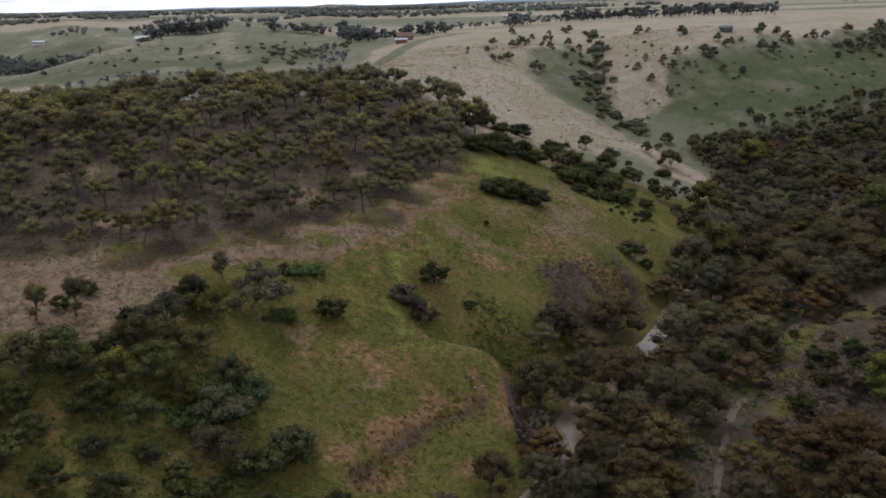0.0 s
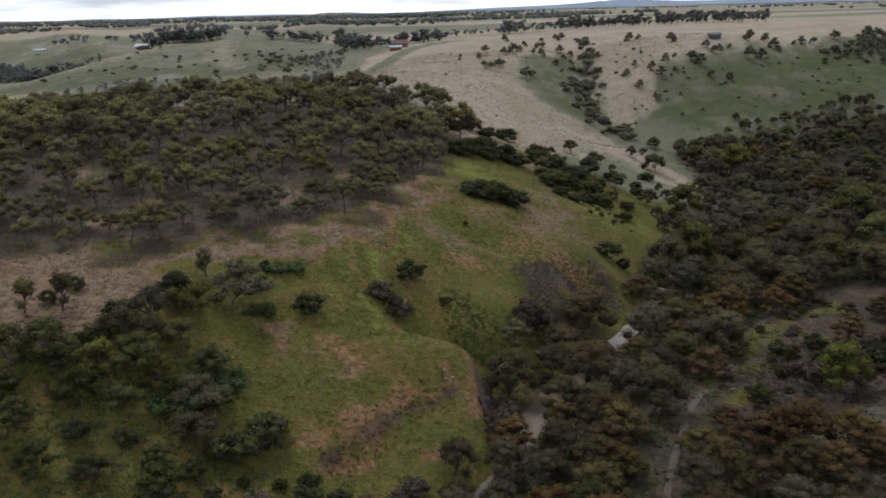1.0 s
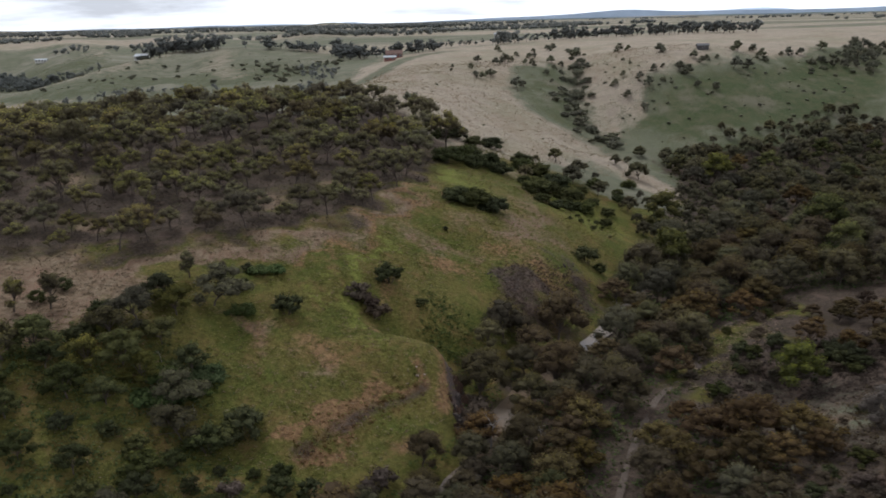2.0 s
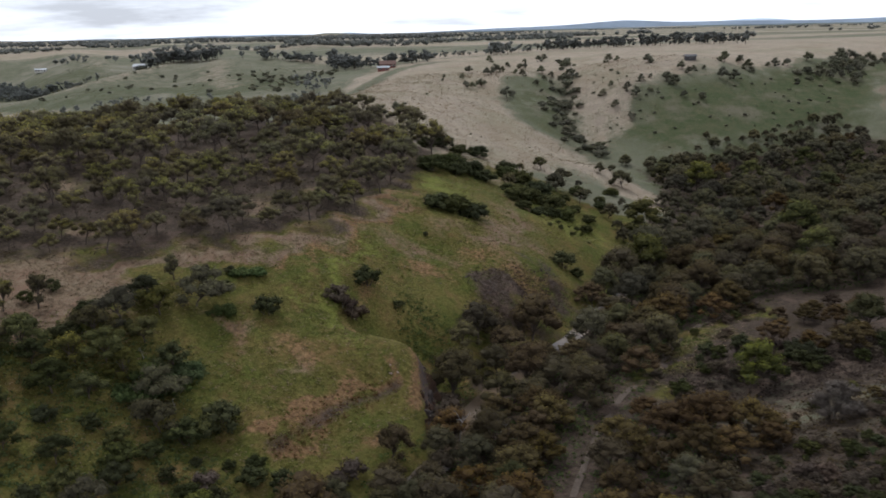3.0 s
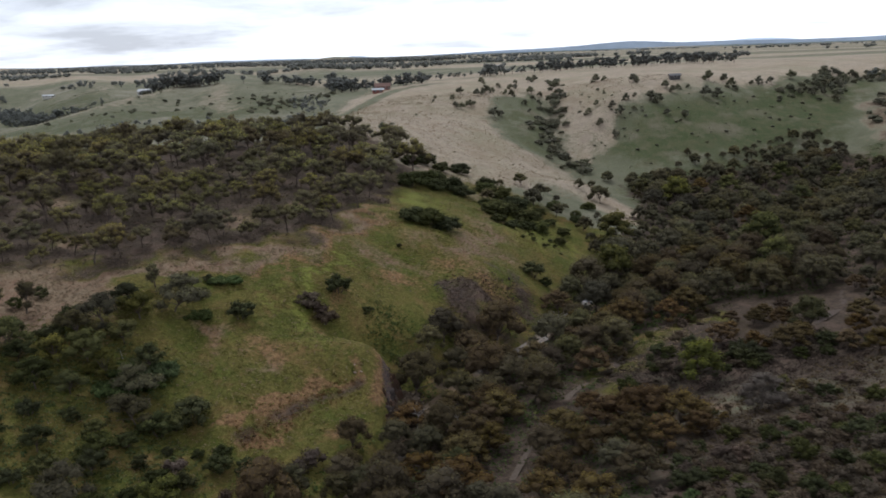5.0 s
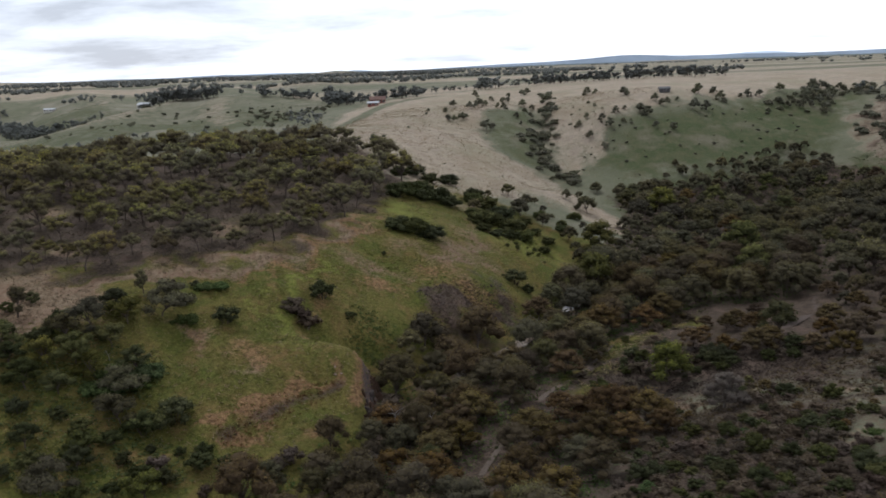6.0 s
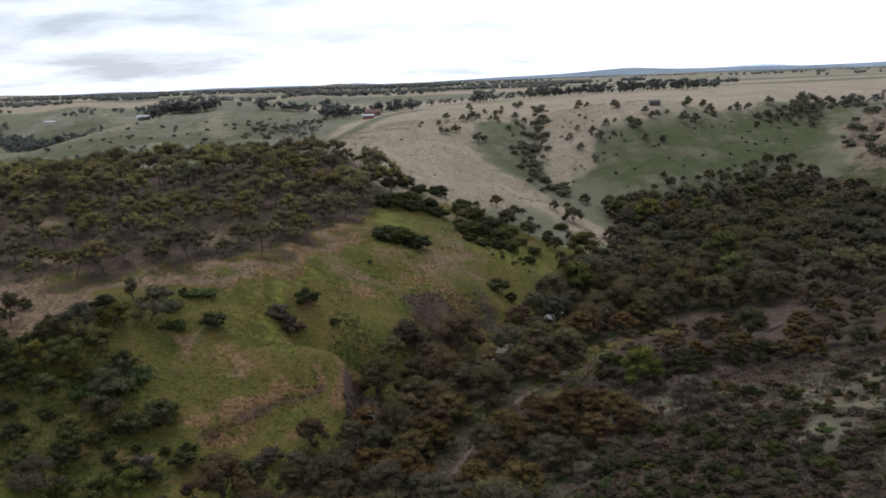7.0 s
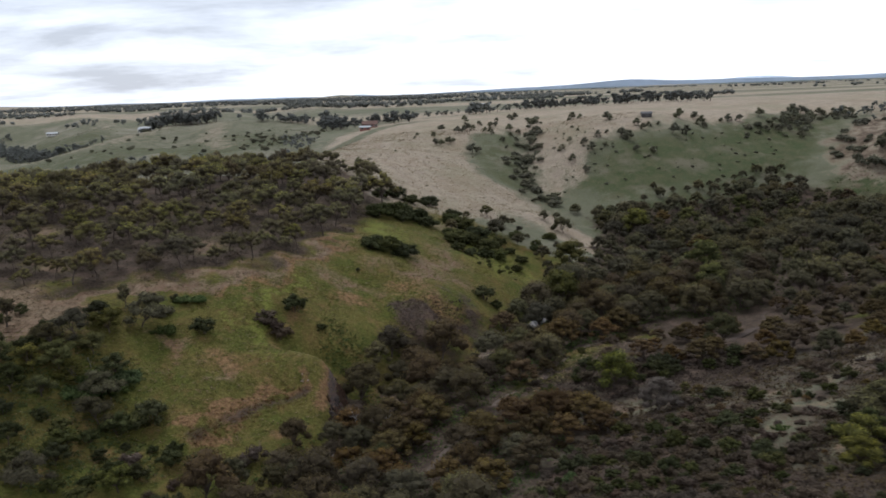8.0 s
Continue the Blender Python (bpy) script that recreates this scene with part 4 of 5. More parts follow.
def creek_room(x, y):
    p, q = np.array([x]), np.array([y])
    clear = along(p, q, [(50, 168), (42, 148)])[0] > 5.6 and along(p, q, [(25, 132), (21, 119)])[0] > 4.4
    return clear and along(p, q, TRACKS)[0] > 2.8 and along(p, q, [(41, 104), (47, 114), (52, 123)])[0] > 2.8 and along(p, q, [(32, 80), (36, 92), (41, 104), (47, 114)])[0] > 3.3 and inside(p, q, EAST_OPEN, 0.5)[0] < 0.5 and along(p, q, CREEK)[0] > 1.2


def creek_tree(x, y, gums, group):
    kind = rng.random()
    rusty = 0.3 if y < 180 else 0.08
    plant(RUST_TREE if kind < rusty else YELLOW_TREE if kind > 0.97 and y > 180 else gums, x, y, rng.uniform(0.95, 1.4) * (0.85 if y < 110 else 1.0), rng, group)


NEAR_CREEK = [(-16, 60), (-6, 82), (3, 93), (10, 106), (15.5, 112), (18, 130), (26, 140), (34, 150), (46, 164), (60, 186), (74, 210), (150, 230), (128, 180), (104, 160), (98, 142), (84, 150), (64, 134), (64, 106), (56, 84), (40, 56)]
FAR_CREEK = [(72, 205), (78, 232), (88, 266), (104, 290), (108, 326), (130, 338), (152, 346), (180, 360), (206, 374), (222, 380), (232, 366), (246, 346), (320, 300), (230, 210), (170, 170), (128, 180)]
# a row along either bank
bank = [(x, y) for (ax, ay), (bx, by) in zip(CREEK[1:8], CREEK[2:9]) for x, y in [(ax + (bx - ax) * f, ay + (by - ay) * f) for f in (0.0, 0.33, 0.67)]]
for i, (x, y) in enumerate(bank):
    for side in (-4.2, 4.6):
        px, py = x + side + rng.normal() * 0.7, y - side * 0.6 + rng.normal() * 0.7
        if (side > 0 or y < 106 or 138 < y < 150) and creek_room(px, py) and free(px, py, 6.0):
            TAKEN.append((px, py, 6.5))
            creek_tree(px, py, CREEK_GUM, "trees of the creek wood")
for x, y in scatter([(40, 214), (34, 246), (42, 278), (60, 284), (88, 266), (82, 240), (66, 226)], 18, 5.6, rng):
    plant(DENSE_BUSH if rng.random() < 0.45 else CREEK_GUM_FAR, x, y, rng.uniform(0.45, 0.8), rng, "trees at the foot of the spur")
for x, y in scatter(NEAR_CREEK, 190, 5.8, rng, creek_room):
    creek_tree(x, y, CREEK_GUM, "trees of the creek wood")
for x, y in scatter(FAR_CREEK, 330, 6.4, rng):
    creek_tree(x, y, CREEK_GUM_FAR, "trees of the upper valley")

for x, y in scatter([(98, 172), (126, 170), (124, 150), (134, 130), (172, 152), (180, 196), (130, 184), (108, 176)], 40, 6.2, rng):
    plant(RUST_TREE if rng.random() < 0.35 else CREEK_GUM, x, y, rng.uniform(0.55, 0.85), rng, "trees of the eastern flat")
# trees that climb the far side of the valley
for x, y in scatter([(104, 330), (112, 342), (134, 352), (158, 364), (182, 374), (204, 388), (224, 394), (228, 384), (200, 366), (150, 344), (120, 326)], 34, 5.8, rng):
    plant(CREEK_GUM_FAR, x, y, rng.uniform(0.45, 0.85), rng, "trees of the upper valley")
for x, y in scatter([(213, 432), (219, 450), (236, 458), (258, 482), (300, 486), (290, 462), (266, 462), (250, 436), (240, 432), (236, 446)], 60, 4.0, rng):
    plant(SMALL_TREE if rng.random() < 0.4 else SMALL_BUSH, x, y, rng.uniform(0.6, 1.25), rng, "trees of the far gully")
# understorey of the bare eastern flat
for x, y in scatter([(58, 116), (72, 120), (92, 124), (112, 122), (108, 132), (86, 140), (70, 138), (62, 128)], 46, 2.2, rng):
    kind = rng.random()
    plant(DRY_SHRUB if kind < 0.55 else DARK_SHRUB, x, y, rng.uniform(0.35, 0.85), rng, "shrubs of the eastern flat")

# scrub on the lower west slope
for x, y in scatter([(-66, 84), (-64, 106), (-50, 112), (-42, 122), (-32, 122), (-27, 112), (-28, 100), (-22, 90), (-16, 82), (-30, 78)], 40, 4.6, rng):
    kind = rng.random()
    plant(SCRUB_GUM if kind < 0.42 else DARK_SHRUB, x, y, rng.uniform(0.5, 0.95), rng, "scrub of the lower slope")

for x, y in scatter([(-34, 80), (-24, 97), (-13, 96), (-3, 91), (3, 97), (-2, 82), (-14, 74)], 20, 3.4, rng):
    plant(DARK_SHRUB if rng.random() < 0.6 else DRY_SHRUB, x, y, rng.uniform(0.4, 0.9), rng, "scrub of the lower slope")

# scrub on the dry south-east slope
for x, y in scatter([(45, 40), (62, 84), (66, 104), (90, 112), (120, 116), (150, 130), (130, 60), (100, 30)], 240, 2.2, rng):
    kind = rng.random()
    plant(DARK_SHRUB if kind < 0.3 else DRY_SHRUB if kind < 0.86 else RUST_TREE if kind < 0.96 else YELLOW_TREE, x, y, rng.uniform(0.2, 0.62) * (0.7 if kind > 0.86 else 1.0), rng, "scrub of the dry slope")

for x, y in scatter([(44, 52), (58, 84), (72, 94), (84, 84), (92, 66), (72, 44)], 95, 1.9, rng):
    kind = rng.random()
    plant(DARK_SHRUB if kind < 0.5 else DRY_SHRUB if kind < 0.94 else LOW_SHRUB, x, y, rng.uniform(0.3, 0.7), rng, "scrub of the lower dry slope")

# trees on the pale hills
for x, y, tall in [(35, 423, 5), (38, 420, 4.5), (44, 428, 5), (46, 431, 4.6), (50, 458, 5), (53, 462, 6), (55, 468, 6), (56, 520, 5), (64, 490, 5), (71, 482, 5.4), (74, 484, 5), (56, 415, 6.5), (60, 417, 5.5), (84, 508, 6), (88, 511, 5), (82, 468, 5.4), (86, 462, 5), (35, 446, 4.6), (40, 468, 5), (58, 470, 4), (76, 505, 4.4), (83, 443, 5), (76, 430, 3.4), (25, 451, 3), (2, 310, 4.6), (5, 311, 4.2), (24, 436, 2.5), (15, 384, 2), (69, 451, 4.6), (75, 440, 5.2), (80, 452, 4.6), (66, 462, 4.4)]:
    plant(SMALL_TREE, x, y, tall / 6.4, rng, "trees of the pale spur")
for x, y, tall in [(119, 470, 5.4), (124, 466, 5), (137, 446, 5.4), (139, 449, 5), (138, 415, 8), (141, 412, 6), (152, 432, 5), (153, 427, 4), (158, 431, 3.4), (164, 434, 3.4), (169, 424, 7), (178, 427, 6), (181, 452, 9), (191, 458, 6.5), (191, 447, 6), (194, 444, 5), (207, 457, 4), (212, 459, 5), (220, 460, 6), (233, 466, 6), (255, 466, 6), (144, 400, 5), (151, 398, 6), (113, 386, 5), (120, 402, 5.4), (127, 404, 4.4), (104, 410, 4), (110, 414, 4.4), (116, 408, 4), (125, 416, 4), (131, 420, 3.4), (108, 398, 4)]:
    plant(SMALL_TREE, x, y, tall / 6.2, rng, "trees of the green hillside")
for (ax, ay), (bx, by) in zip([(94, 352), (81, 384), (84, 412), (93, 440)], [(81, 384), (84, 412), (93, 440), (99, 500)]):
    for k in range(22):
        f = k / 21
        plant(SMALL_BUSH, ax + (bx - ax) * f + rng.normal() * 4, ay + (by - ay) * f + rng.normal() * 2, rng.uniform(0.5, 1.3), rng, "bushes of the gully")

def thatch(name, corners, count, wide, tall, size, leaf, label, category, seed, per=9, test=None):
    """Low growth that covers the ground, joined."""
    r = np.random.default_rng(seed)
    c = np.array(corners, float)
    (x0, y0), (x1, y1) = c.min(0), c.max(0)
    x, y = r.uniform(x0, x1, count * 4), r.uniform(y0, y1, count * 4)
    keep = r.random(count * 4) < inside(x, y, corners, 5)
    if test:
        keep &= test(x, y)
    x, y = x[keep][:count], y[keep][:count]
    pts, tris, lit_tips = sprays(r, np.stack([x, y, height(x, y) + tall * 0.35], -1), wide, tall, per, size, 0.9)
    return tagged(new(name, mesh_of(name, pts.tolist(), tris.tolist(), leaf, lit_tips)), label, category, kind="stuff")


def not_water(x, y):
    return along(x, y, CREEK) > 3.2


def open_ground(x, y):
    """Away from the stony openings of the dry slope."""
    return along(x, y, [(80, 62), (88, 72), (98, 84), (108, 96)]) > 3.2


thatch("creeper", [(9, 150), (14, 152), (18.5, 145), (21, 138), (20, 132.5), (16, 132), (12, 137), (7, 140)], 420, 0.6, 0.22, 0.2, VINE_LEAF, "bright green creeper on the steep creek bank", "creeper", 201, 9, not_water)
thatch("undergrowth", [(10, 90), (20, 112), (24, 136), (44, 160), (60, 200), (90, 250), (108, 318), (170, 348), (240, 380), (300, 390), (310, 310), (170, 180), (110, 180), (64, 140), (46, 112), (34, 88)], 5200, 1.1, 0.5, 0.3, DARK_LEAF, "dark undergrowth beneath the creek trees", "undergrowth", 202, 8, not_water)
thatch("undergrowth", NEAR_CREEK, 3600, 1.1, 0.6, 0.24, VINE_LEAF, "dense green undergrowth along the creek banks", "undergrowth", 218, 9, lambda x, y: not_water(x, y) & (along(x, y, TRACKS) > 1.6) & (inside(x, y, EAST_OPEN, 2) < 0.5))
thatch("undergrowth", [(-66, 84), (-62, 104), (-44, 116), (-30, 120), (-23, 112), (-22, 98), (-12, 88), (-30, 78)], 1500, 0.8, 0.4, 0.22, VINE_LEAF, "green bracken on the lower slope", "undergrowth", 203, 9)
thatch("dry_scrub", [(45, 40), (60, 84), (66, 106), (90, 116), (130, 120), (150, 130), (130, 60), (100, 30)], 3400, 0.8, 0.35, 0.2, DRY_LEAF, "sparse grey-brown scrub and dead grass", "scrub", 204, 8, open_ground)
thatch("undergrowth", [(45, 40), (60, 84), (66, 106), (90, 116), (150, 130), (130, 60), (100, 30)], 3400, 0.9, 0.45, 0.22, CREEK_LEAF, "low olive scrub on the dry slope", "undergrowth", 211, 9, open_ground)
thatch("grass", GREEN_NEAR, 11000, 0.7, 0.16, 0.16, GRASS_GREEN, "rough green grass tufts on the spur", "grass", 205, 7, not_water)
thatch("dry_grass", PALE_NEAR, 6500, 0.6, 0.18, 0.17, GRASS_DRY, "pale dry grass tufts at the edge of the wood", "grass", 206, 5)
thatch("dry_grass", GREEN_NEAR, 4200, 0.6, 0.16, 0.15, GRASS_DRY, "dry grass tufts among the green", "grass", 207, 5, not_water)
thatch("dry_scrub", [(-12, 100), (-8, 105.5), (-3, 111.5), (2, 115.5), (8.4, 119), (8.8, 117.6), (2.5, 113.6), (-3, 108.4), (-9.5, 99)], 260, 0.35, 0.18, 0.14, RUSSET_LEAF, "brown dry scrub along the scarp", "scrub", 209, 10)
thatch("dry_scrub", KNOB, 1300, 0.5, 0.16, 0.15, BROWN_LEAF, "brown dry grass and scrub over the steep knob", "scrub", 210, 8)
thatch("leaf_litter", WOOD, 5000, 0.8, 0.5, 0.24, DRY_LEAF, "dry litter and low scrub on the floor of the wood", "scrub", 208, 5, lambda x, y: (x > -14 - 0.56 * y) & (y < 260))


thatch("dry_grass", [(8, 268), (-16, 325), (-26, 400), (-20, 470), (60, 480), (160, 470), (110, 380), (90, 330), (96, 270), (60, 285), (40, 268)], 7000, 2.2, 0.15, 0.3, GRASS_DRY, "pale dry grass tufts on the bare spur", "grass", 212, 4, lambda x, y: inside(x, y, GREEN_GULLY, 4) < 0.5)
thatch("grass", [(8, 268), (-16, 325), (-26, 400), (-20, 470), (60, 480), (240, 460), (230, 395), (110, 350), (96, 290), (60, 285), (40, 268)], 3200, 2.6, 0.2, 0.34, VALLEY_LEAF, "low olive tufts on the hillsides", "grass", 213, 4)
thatch("grass", [(-330, 520), (-60, 450), (-40, 560), (-60, 640), (-330, 840), (-480, 800)], 2600, 4.5, 0.25, 0.5, VALLEY_LEAF, "rough olive tussocks on the pasture", "grass", 214, 6)


thatch("dry_grass", EAST_GRASS, 420, 0.7, 0.25, 0.2, GRASS_DRY, "tall dry grass beside the track", "grass", 215, 8)
thatch("grass", EAST_GRASS, 260, 0.7, 0.25, 0.2, GRASS_GREEN, "green grass beside the track", "grass", 216, 8)
for x, y in scatter(EAST_GRASS, 12, 2.4, rng):
    plant(DRY_SHRUB if rng.random() < 0.5 else DARK_SHRUB, x, y, rng.uniform(0.3, 0.6), rng, "shrubs beside the track")


thatch("dry_scrub", [(54, 108), (72, 112), (100, 116), (116, 126), (96, 142), (72, 140), (60, 130)], 1500, 0.8, 0.4, 0.22, BROWN_LEAF, "purple-brown low scrub on the eastern flat", "scrub", 217, 8)


# ---- broken rock ----
def rock(seed, material, label):
    """An angular boulder: a lump cut by flat planes."""
    r = np.random.default_rng(seed)
    bm = bmesh.new()
    bmesh.ops.create_icosphere(bm, subdivisions=3, radius=1.0)
    for _ in range(11):
        n = Vector(r.normal(size=3)).normalized()
        d = r.uniform(0.5, 0.85)
        for v in bm.verts:
            over = v.co.dot(n) - d
            if over > 0:
                v.co -= n * over
    for v in bm.verts:
        v.co += v.co * 0.08 * noise.noise(v.co * 2.2 + Vector((seed, 0, 0)))
    mesh = bpy.data.meshes.new("rock")
    bm.to_mesh(mesh)
    bm.free()
    mesh.materials.append(material)
    return tagged(new("rock", mesh), label, "rock")


DARK_ROCK = [rock(300 + k, ROCK, "dark angular basalt rock on the broken bank") for k in range(4)]
EARTH_ROCK = [rock(320 + k, SCARP_ROCK, "brown earthy rock along the low scarp") for k in range(3)]
PALE_ROCK = [rock(310 + k, PINK_STONE, "pale weathered stone in the grass") for k in range(3)]


def strew(kinds, places, count, spread, size, tall, group, low=0.35):
    for k in range(count):
        f = rng.random() * (len(places) - 1)
        i = min(int(f), len(places) - 2)
        (ax, ay), (bx, by) = places[i], places[i + 1]
        x, y = ax + (bx - ax) * (f - i) + rng.normal() * spread, ay + (by - ay) * (f - i) + rng.normal() * spread
        s = size * rng.uniform(0.45, 1.2)
        made = plant(kinds, x, y, s, rng, group, sink=s * tall * low, squash=tall)
        made.matrix_basis = made.matrix_basis @ pose(0, 0, 0, rng.normal() * 12, rng.normal() * 12, 0)


strew(DARK_ROCK[:2] + EARTH_ROCK, [(13.8, 114), (14.2, 119), (14.4, 124), (14, 128.5)], 40, 0.45, 0.95, 1.3, "rocks of the bluff")
strew(EARTH_ROCK, [(-10.8, 100), (-5, 107), (0.2, 112.6), (4.5, 116), (8.4, 118.3)], 18, 0.4, 0.45, 0.6, "rocks of the scarp", 0.8)
strew(DARK_ROCK, [(22, 163.5), (26, 167), (30, 170)], 18, 0.9, 0.7, 0.6, "rocks of the knob", 0.7)
strew(DARK_ROCK, [(40, 176), (44, 181), (46, 186)], 14, 0.9, 0.8, 0.8, "rocks of the knob", 0.7)
strew(DARK_ROCK, [(14, 158), (18, 161)], 10, 0.9, 0.7, 0.7, "rocks of the knob", 0.7)
strew(PALE_ROCK, [(5, 119.5), (8.5, 121.5)], 16, 0.8, 0.42, 0.6, "pale stones")
strew(PALE_ROCK, [(-12, 100), (-9, 105), (-5, 110), (0, 115)], 22, 0.7, 0.35, 0.5, "pale stones")
strew(PALE_ROCK, [(80, 62), (88, 72), (98, 84), (108, 96)], 26, 2.2, 0.6, 0.45, "pale stones of the dry slope")


# ---- dead timber ----
def dead_tree(seed, tall, label):
    """A bare pale gum: a trunk and forking branches with no leaves."""
    r = np.random.default_rng(seed)
    root = new("dead_tree")
    verts, faces = [], []
    tube(verts, faces, [(0, 0, -0.3), (0.1 * tall, 0, tall * 0.45), (0.22 * tall, 0.05 * tall, tall)], [0.022 * tall, 0.016 * tall, 0.004 * tall], 6)
    new("trunk", mesh_of("trunk", verts, faces, DEAD_BARK)).parent = root
    for k in range(7):
        a, z = k * 2.4 + r.normal() * 0.3, tall * r.uniform(0.4, 0.85)
        foot = Vector((0.22 * z, 0.02 * z, z))
        tip = foot + Vector((math.cos(a), math.sin(a), r.uniform(0.3, 0.9))) * tall * r.uniform(0.2, 0.4)
        bend = foot.lerp(tip, 0.5) + Vector(r.normal(size=3)) * 0.15
        verts, faces = [], []
        tube(verts, faces, [tuple(foot), tuple(bend), tuple(tip)], [0.009 * tall, 0.006 * tall, 0.002 * tall], 5)
        new("branch", mesh_of("branch", verts, faces, DEAD_BARK)).parent = root
    return tagged(root, label, "tree")


DEAD_BARK = rough_material("dead_bark", (0.16, 0.14, 0.125), (0.36, 0.32, 0.29), 4.0, 0.02)
DEAD = [dead_tree(330 + k, 8.0, "bare pale dead tree among the creek gums") for k in range(3)]
for x, y, tall in [(51.5, 163, 6), (19, 110, 6), (27, 102, 6), (80, 108, 3.5), (66, 92, 3), (-1.6, 139.4, 2.6), (-3, 140.2, 2.4), (-0.6, 138.6, 2.2), (-26, 104, 3), (-33, 112, 3.2)]:
    plant(DEAD, x, y, tall / 8, rng, "dead trees")


# ---- low bushes dotted over the hillsides ----
for corners, count, group in (([(112, 372), (126, 405), (170, 432), (225, 448), (236, 425), (220, 395), (170, 362), (125, 352)], 46, "bushes of the green hill"), ([(100, 360), (100, 400), (100, 440), (120, 440), (126, 405), (116, 372)], 26, "bushes of the stony side"), ([(8, 290), (-15, 380), (20, 470), (60, 440), (50, 350), (70, 315), (60, 285)], 3, "bushes of the pale spur")):
    for x, y in scatter(corners, count, 3.0, rng):
        plant(SMALL_BUSH, x, y, rng.uniform(0.15, 0.5), rng, group)
for x, y in scatter([(44, 205), (50, 214), (62, 214), (64, 228), (52, 222)], 9, 2.5, rng):
    plant(DARK_SHRUB, x, y, rng.uniform(0.25, 0.55), rng, "small shrubs of the spur")
for x, y in scatter([(-78, 470), (-42, 500), (-46, 600), (-112, 610), (-100, 520)], 46, 4.5, rng):
    plant(SMALL_BUSH, x, y, rng.uniform(0.4, 1.2), rng, "bushes of the scrubby slope")
for x, y in scatter([(244, 390), (252, 372), (275, 362), (330, 400), (325, 440), (290, 450), (262, 430)], 44, 5.0, rng):
    plant(SMALL_BUSH, x, y, rng.uniform(0.7, 1.9), rng, "bushes of the far slope")
for x, y in scatter([(-260, 560), (-80, 520), (-60, 600), (-120, 690), (-300, 720)], 40, 6.0, rng):
    plant(SMALL_BUSH, x, y, rng.uniform(0.4, 1.0), rng, "bushes of the green pasture")


# ---- far tree belts ----
def belt(name, places, tall, gap, width, label, leaf=None, seed=1, per=9):
    """A line or clump of far trees, joined: lumpy crowns over short trunks."""
    r = np.random.default_rng(seed)
    pts, quads, lit_tips = [], [], []
    tv, tf = [], []
    base = 0
    for (ax, ay), (bx, by) in zip(places[:-1], places[1:]):
        n = max(1, int(math.hypot(bx - ax, by - ay) / gap))
        for i in range(n):
            f = (i + r.random()) / n
            x, y = ax + (bx - ax) * f + r.normal() * width, ay + (by - ay) * f + r.normal() * width
            h = tall * r.uniform(0.55, 1.15)
            z = at(x, y)
            rad = h * r.uniform(0.3, 0.5)
            cs = [(x + r.normal() * rad * 0.5, y + r.normal() * rad * 0.5, z + h * r.uniform(0.25, 0.85)) for _ in range(6)]
            p, q, t = sprays(r, cs, rad * 0.62, h * 0.19, per, h * 0.1, 0.3, 1)
            pts.append(p), quads.append(q + base), lit_tips.append(t)
            base += len(p)
            tube(tv, tf, [(x, y, z - 0.3), (x, y, z + h * 0.6)], [h * 0.03, h * 0.015], 4)
    root = new(name)
    for part_name, mesh in (("trunks", mesh_of("trunks", tv, tf, BARK)), ("crowns", mesh_of("crowns", np.concatenate(pts).tolist(), np.concatenate(quads).tolist(), leaf or HAZED_LEAF, np.concatenate(lit_tips)))):
        tagged(new(part_name, mesh), kind="stuff").parent = root
    return tagged(root, label, "trees", kind="stuff")


def far_woods(name, y0, y1, half, count, tall, label, seed, per=8):
    """Far plantations and windbreaks, joined: blocks and lines of crowns scattered over the plain."""
    r = np.random.default_rng(seed)
    tops, sizes = [], []
    for _ in range(count):
        cx, cy = r.uniform(-half, half), r.uniform(y0, y1)
        if 0.2 * cy < cx and r.random() < 0.7:
            continue
        long, deep, n = r.uniform(20, 150) * y0 / 1200, r.uniform(4, 22) * y0 / 1200, int(r.integers(14, 60))
        x, y = cx + r.uniform(-1, 1, n) * long, cy + r.uniform(-1, 1, n) * deep
        h = tall * r.uniform(0.5, 1.15, n) * r.uniform(0.6, 1.2)
        tops.append(np.stack([x, y, height(x, y) + h * 0.5], -1))
    pts, tris, lit_tips = sprays(r, np.concatenate(tops), tall * 0.55, tall * 0.45, per, tall * 0.2, 0.4, 1)
    return tagged(new(name, mesh_of(name, pts.tolist(), tris.tolist(), HAZED_LEAF, lit_tips)), label, "trees", kind="stuff")


belt("tree_belt", [(-236, 738), (-222, 734), (-200, 726), (-163, 718)], 11, 1.5, 4, "dense dark trees round a farmstead on the green rise", seed=2)
belt("tree_belt", [(-128, 706), (-98, 712), (-60, 700)], 9, 2.2, 5, "dark trees beside the far paddocks", seed=3)
belt("tree_belt", [(-58, 655), (-40, 600), (-30, 566), (-22, 556), (4, 560), (20, 580)], 9, 2.6, 5, "dark trees round the red house", seed=18)
belt("tree_belt", [(56, 604), (66, 606), (80, 612)], 9, 2.4, 4, "tall dark trees beside the pale paddock", seed=19)
belt("tree_belt", [(-62, 560), (-48, 470), (-60, 430)], 5, 4.5, 6, "scrubby trees down the side valley", seed=4)
belt("tree_belt", [(-10, 610), (40, 640), (100, 640), (140, 636)], 5, 3.4, 3, "hedge of dark trees between the paddocks", seed=5)
belt("tree_belt", [(105, 652), (150, 640), (200, 634), (240, 600)], 9, 1.9, 8, "tall dark tree belt across the plain", seed=6)
far_woods("tree_belt", 850, 1350, 900, 38, 7, "scattered far trees on the plain", 7, 12)
far_woods("tree_belt", 1350, 2200, 1500, 50, 8, "far windbreaks and plantations on the plain", 8, 10)
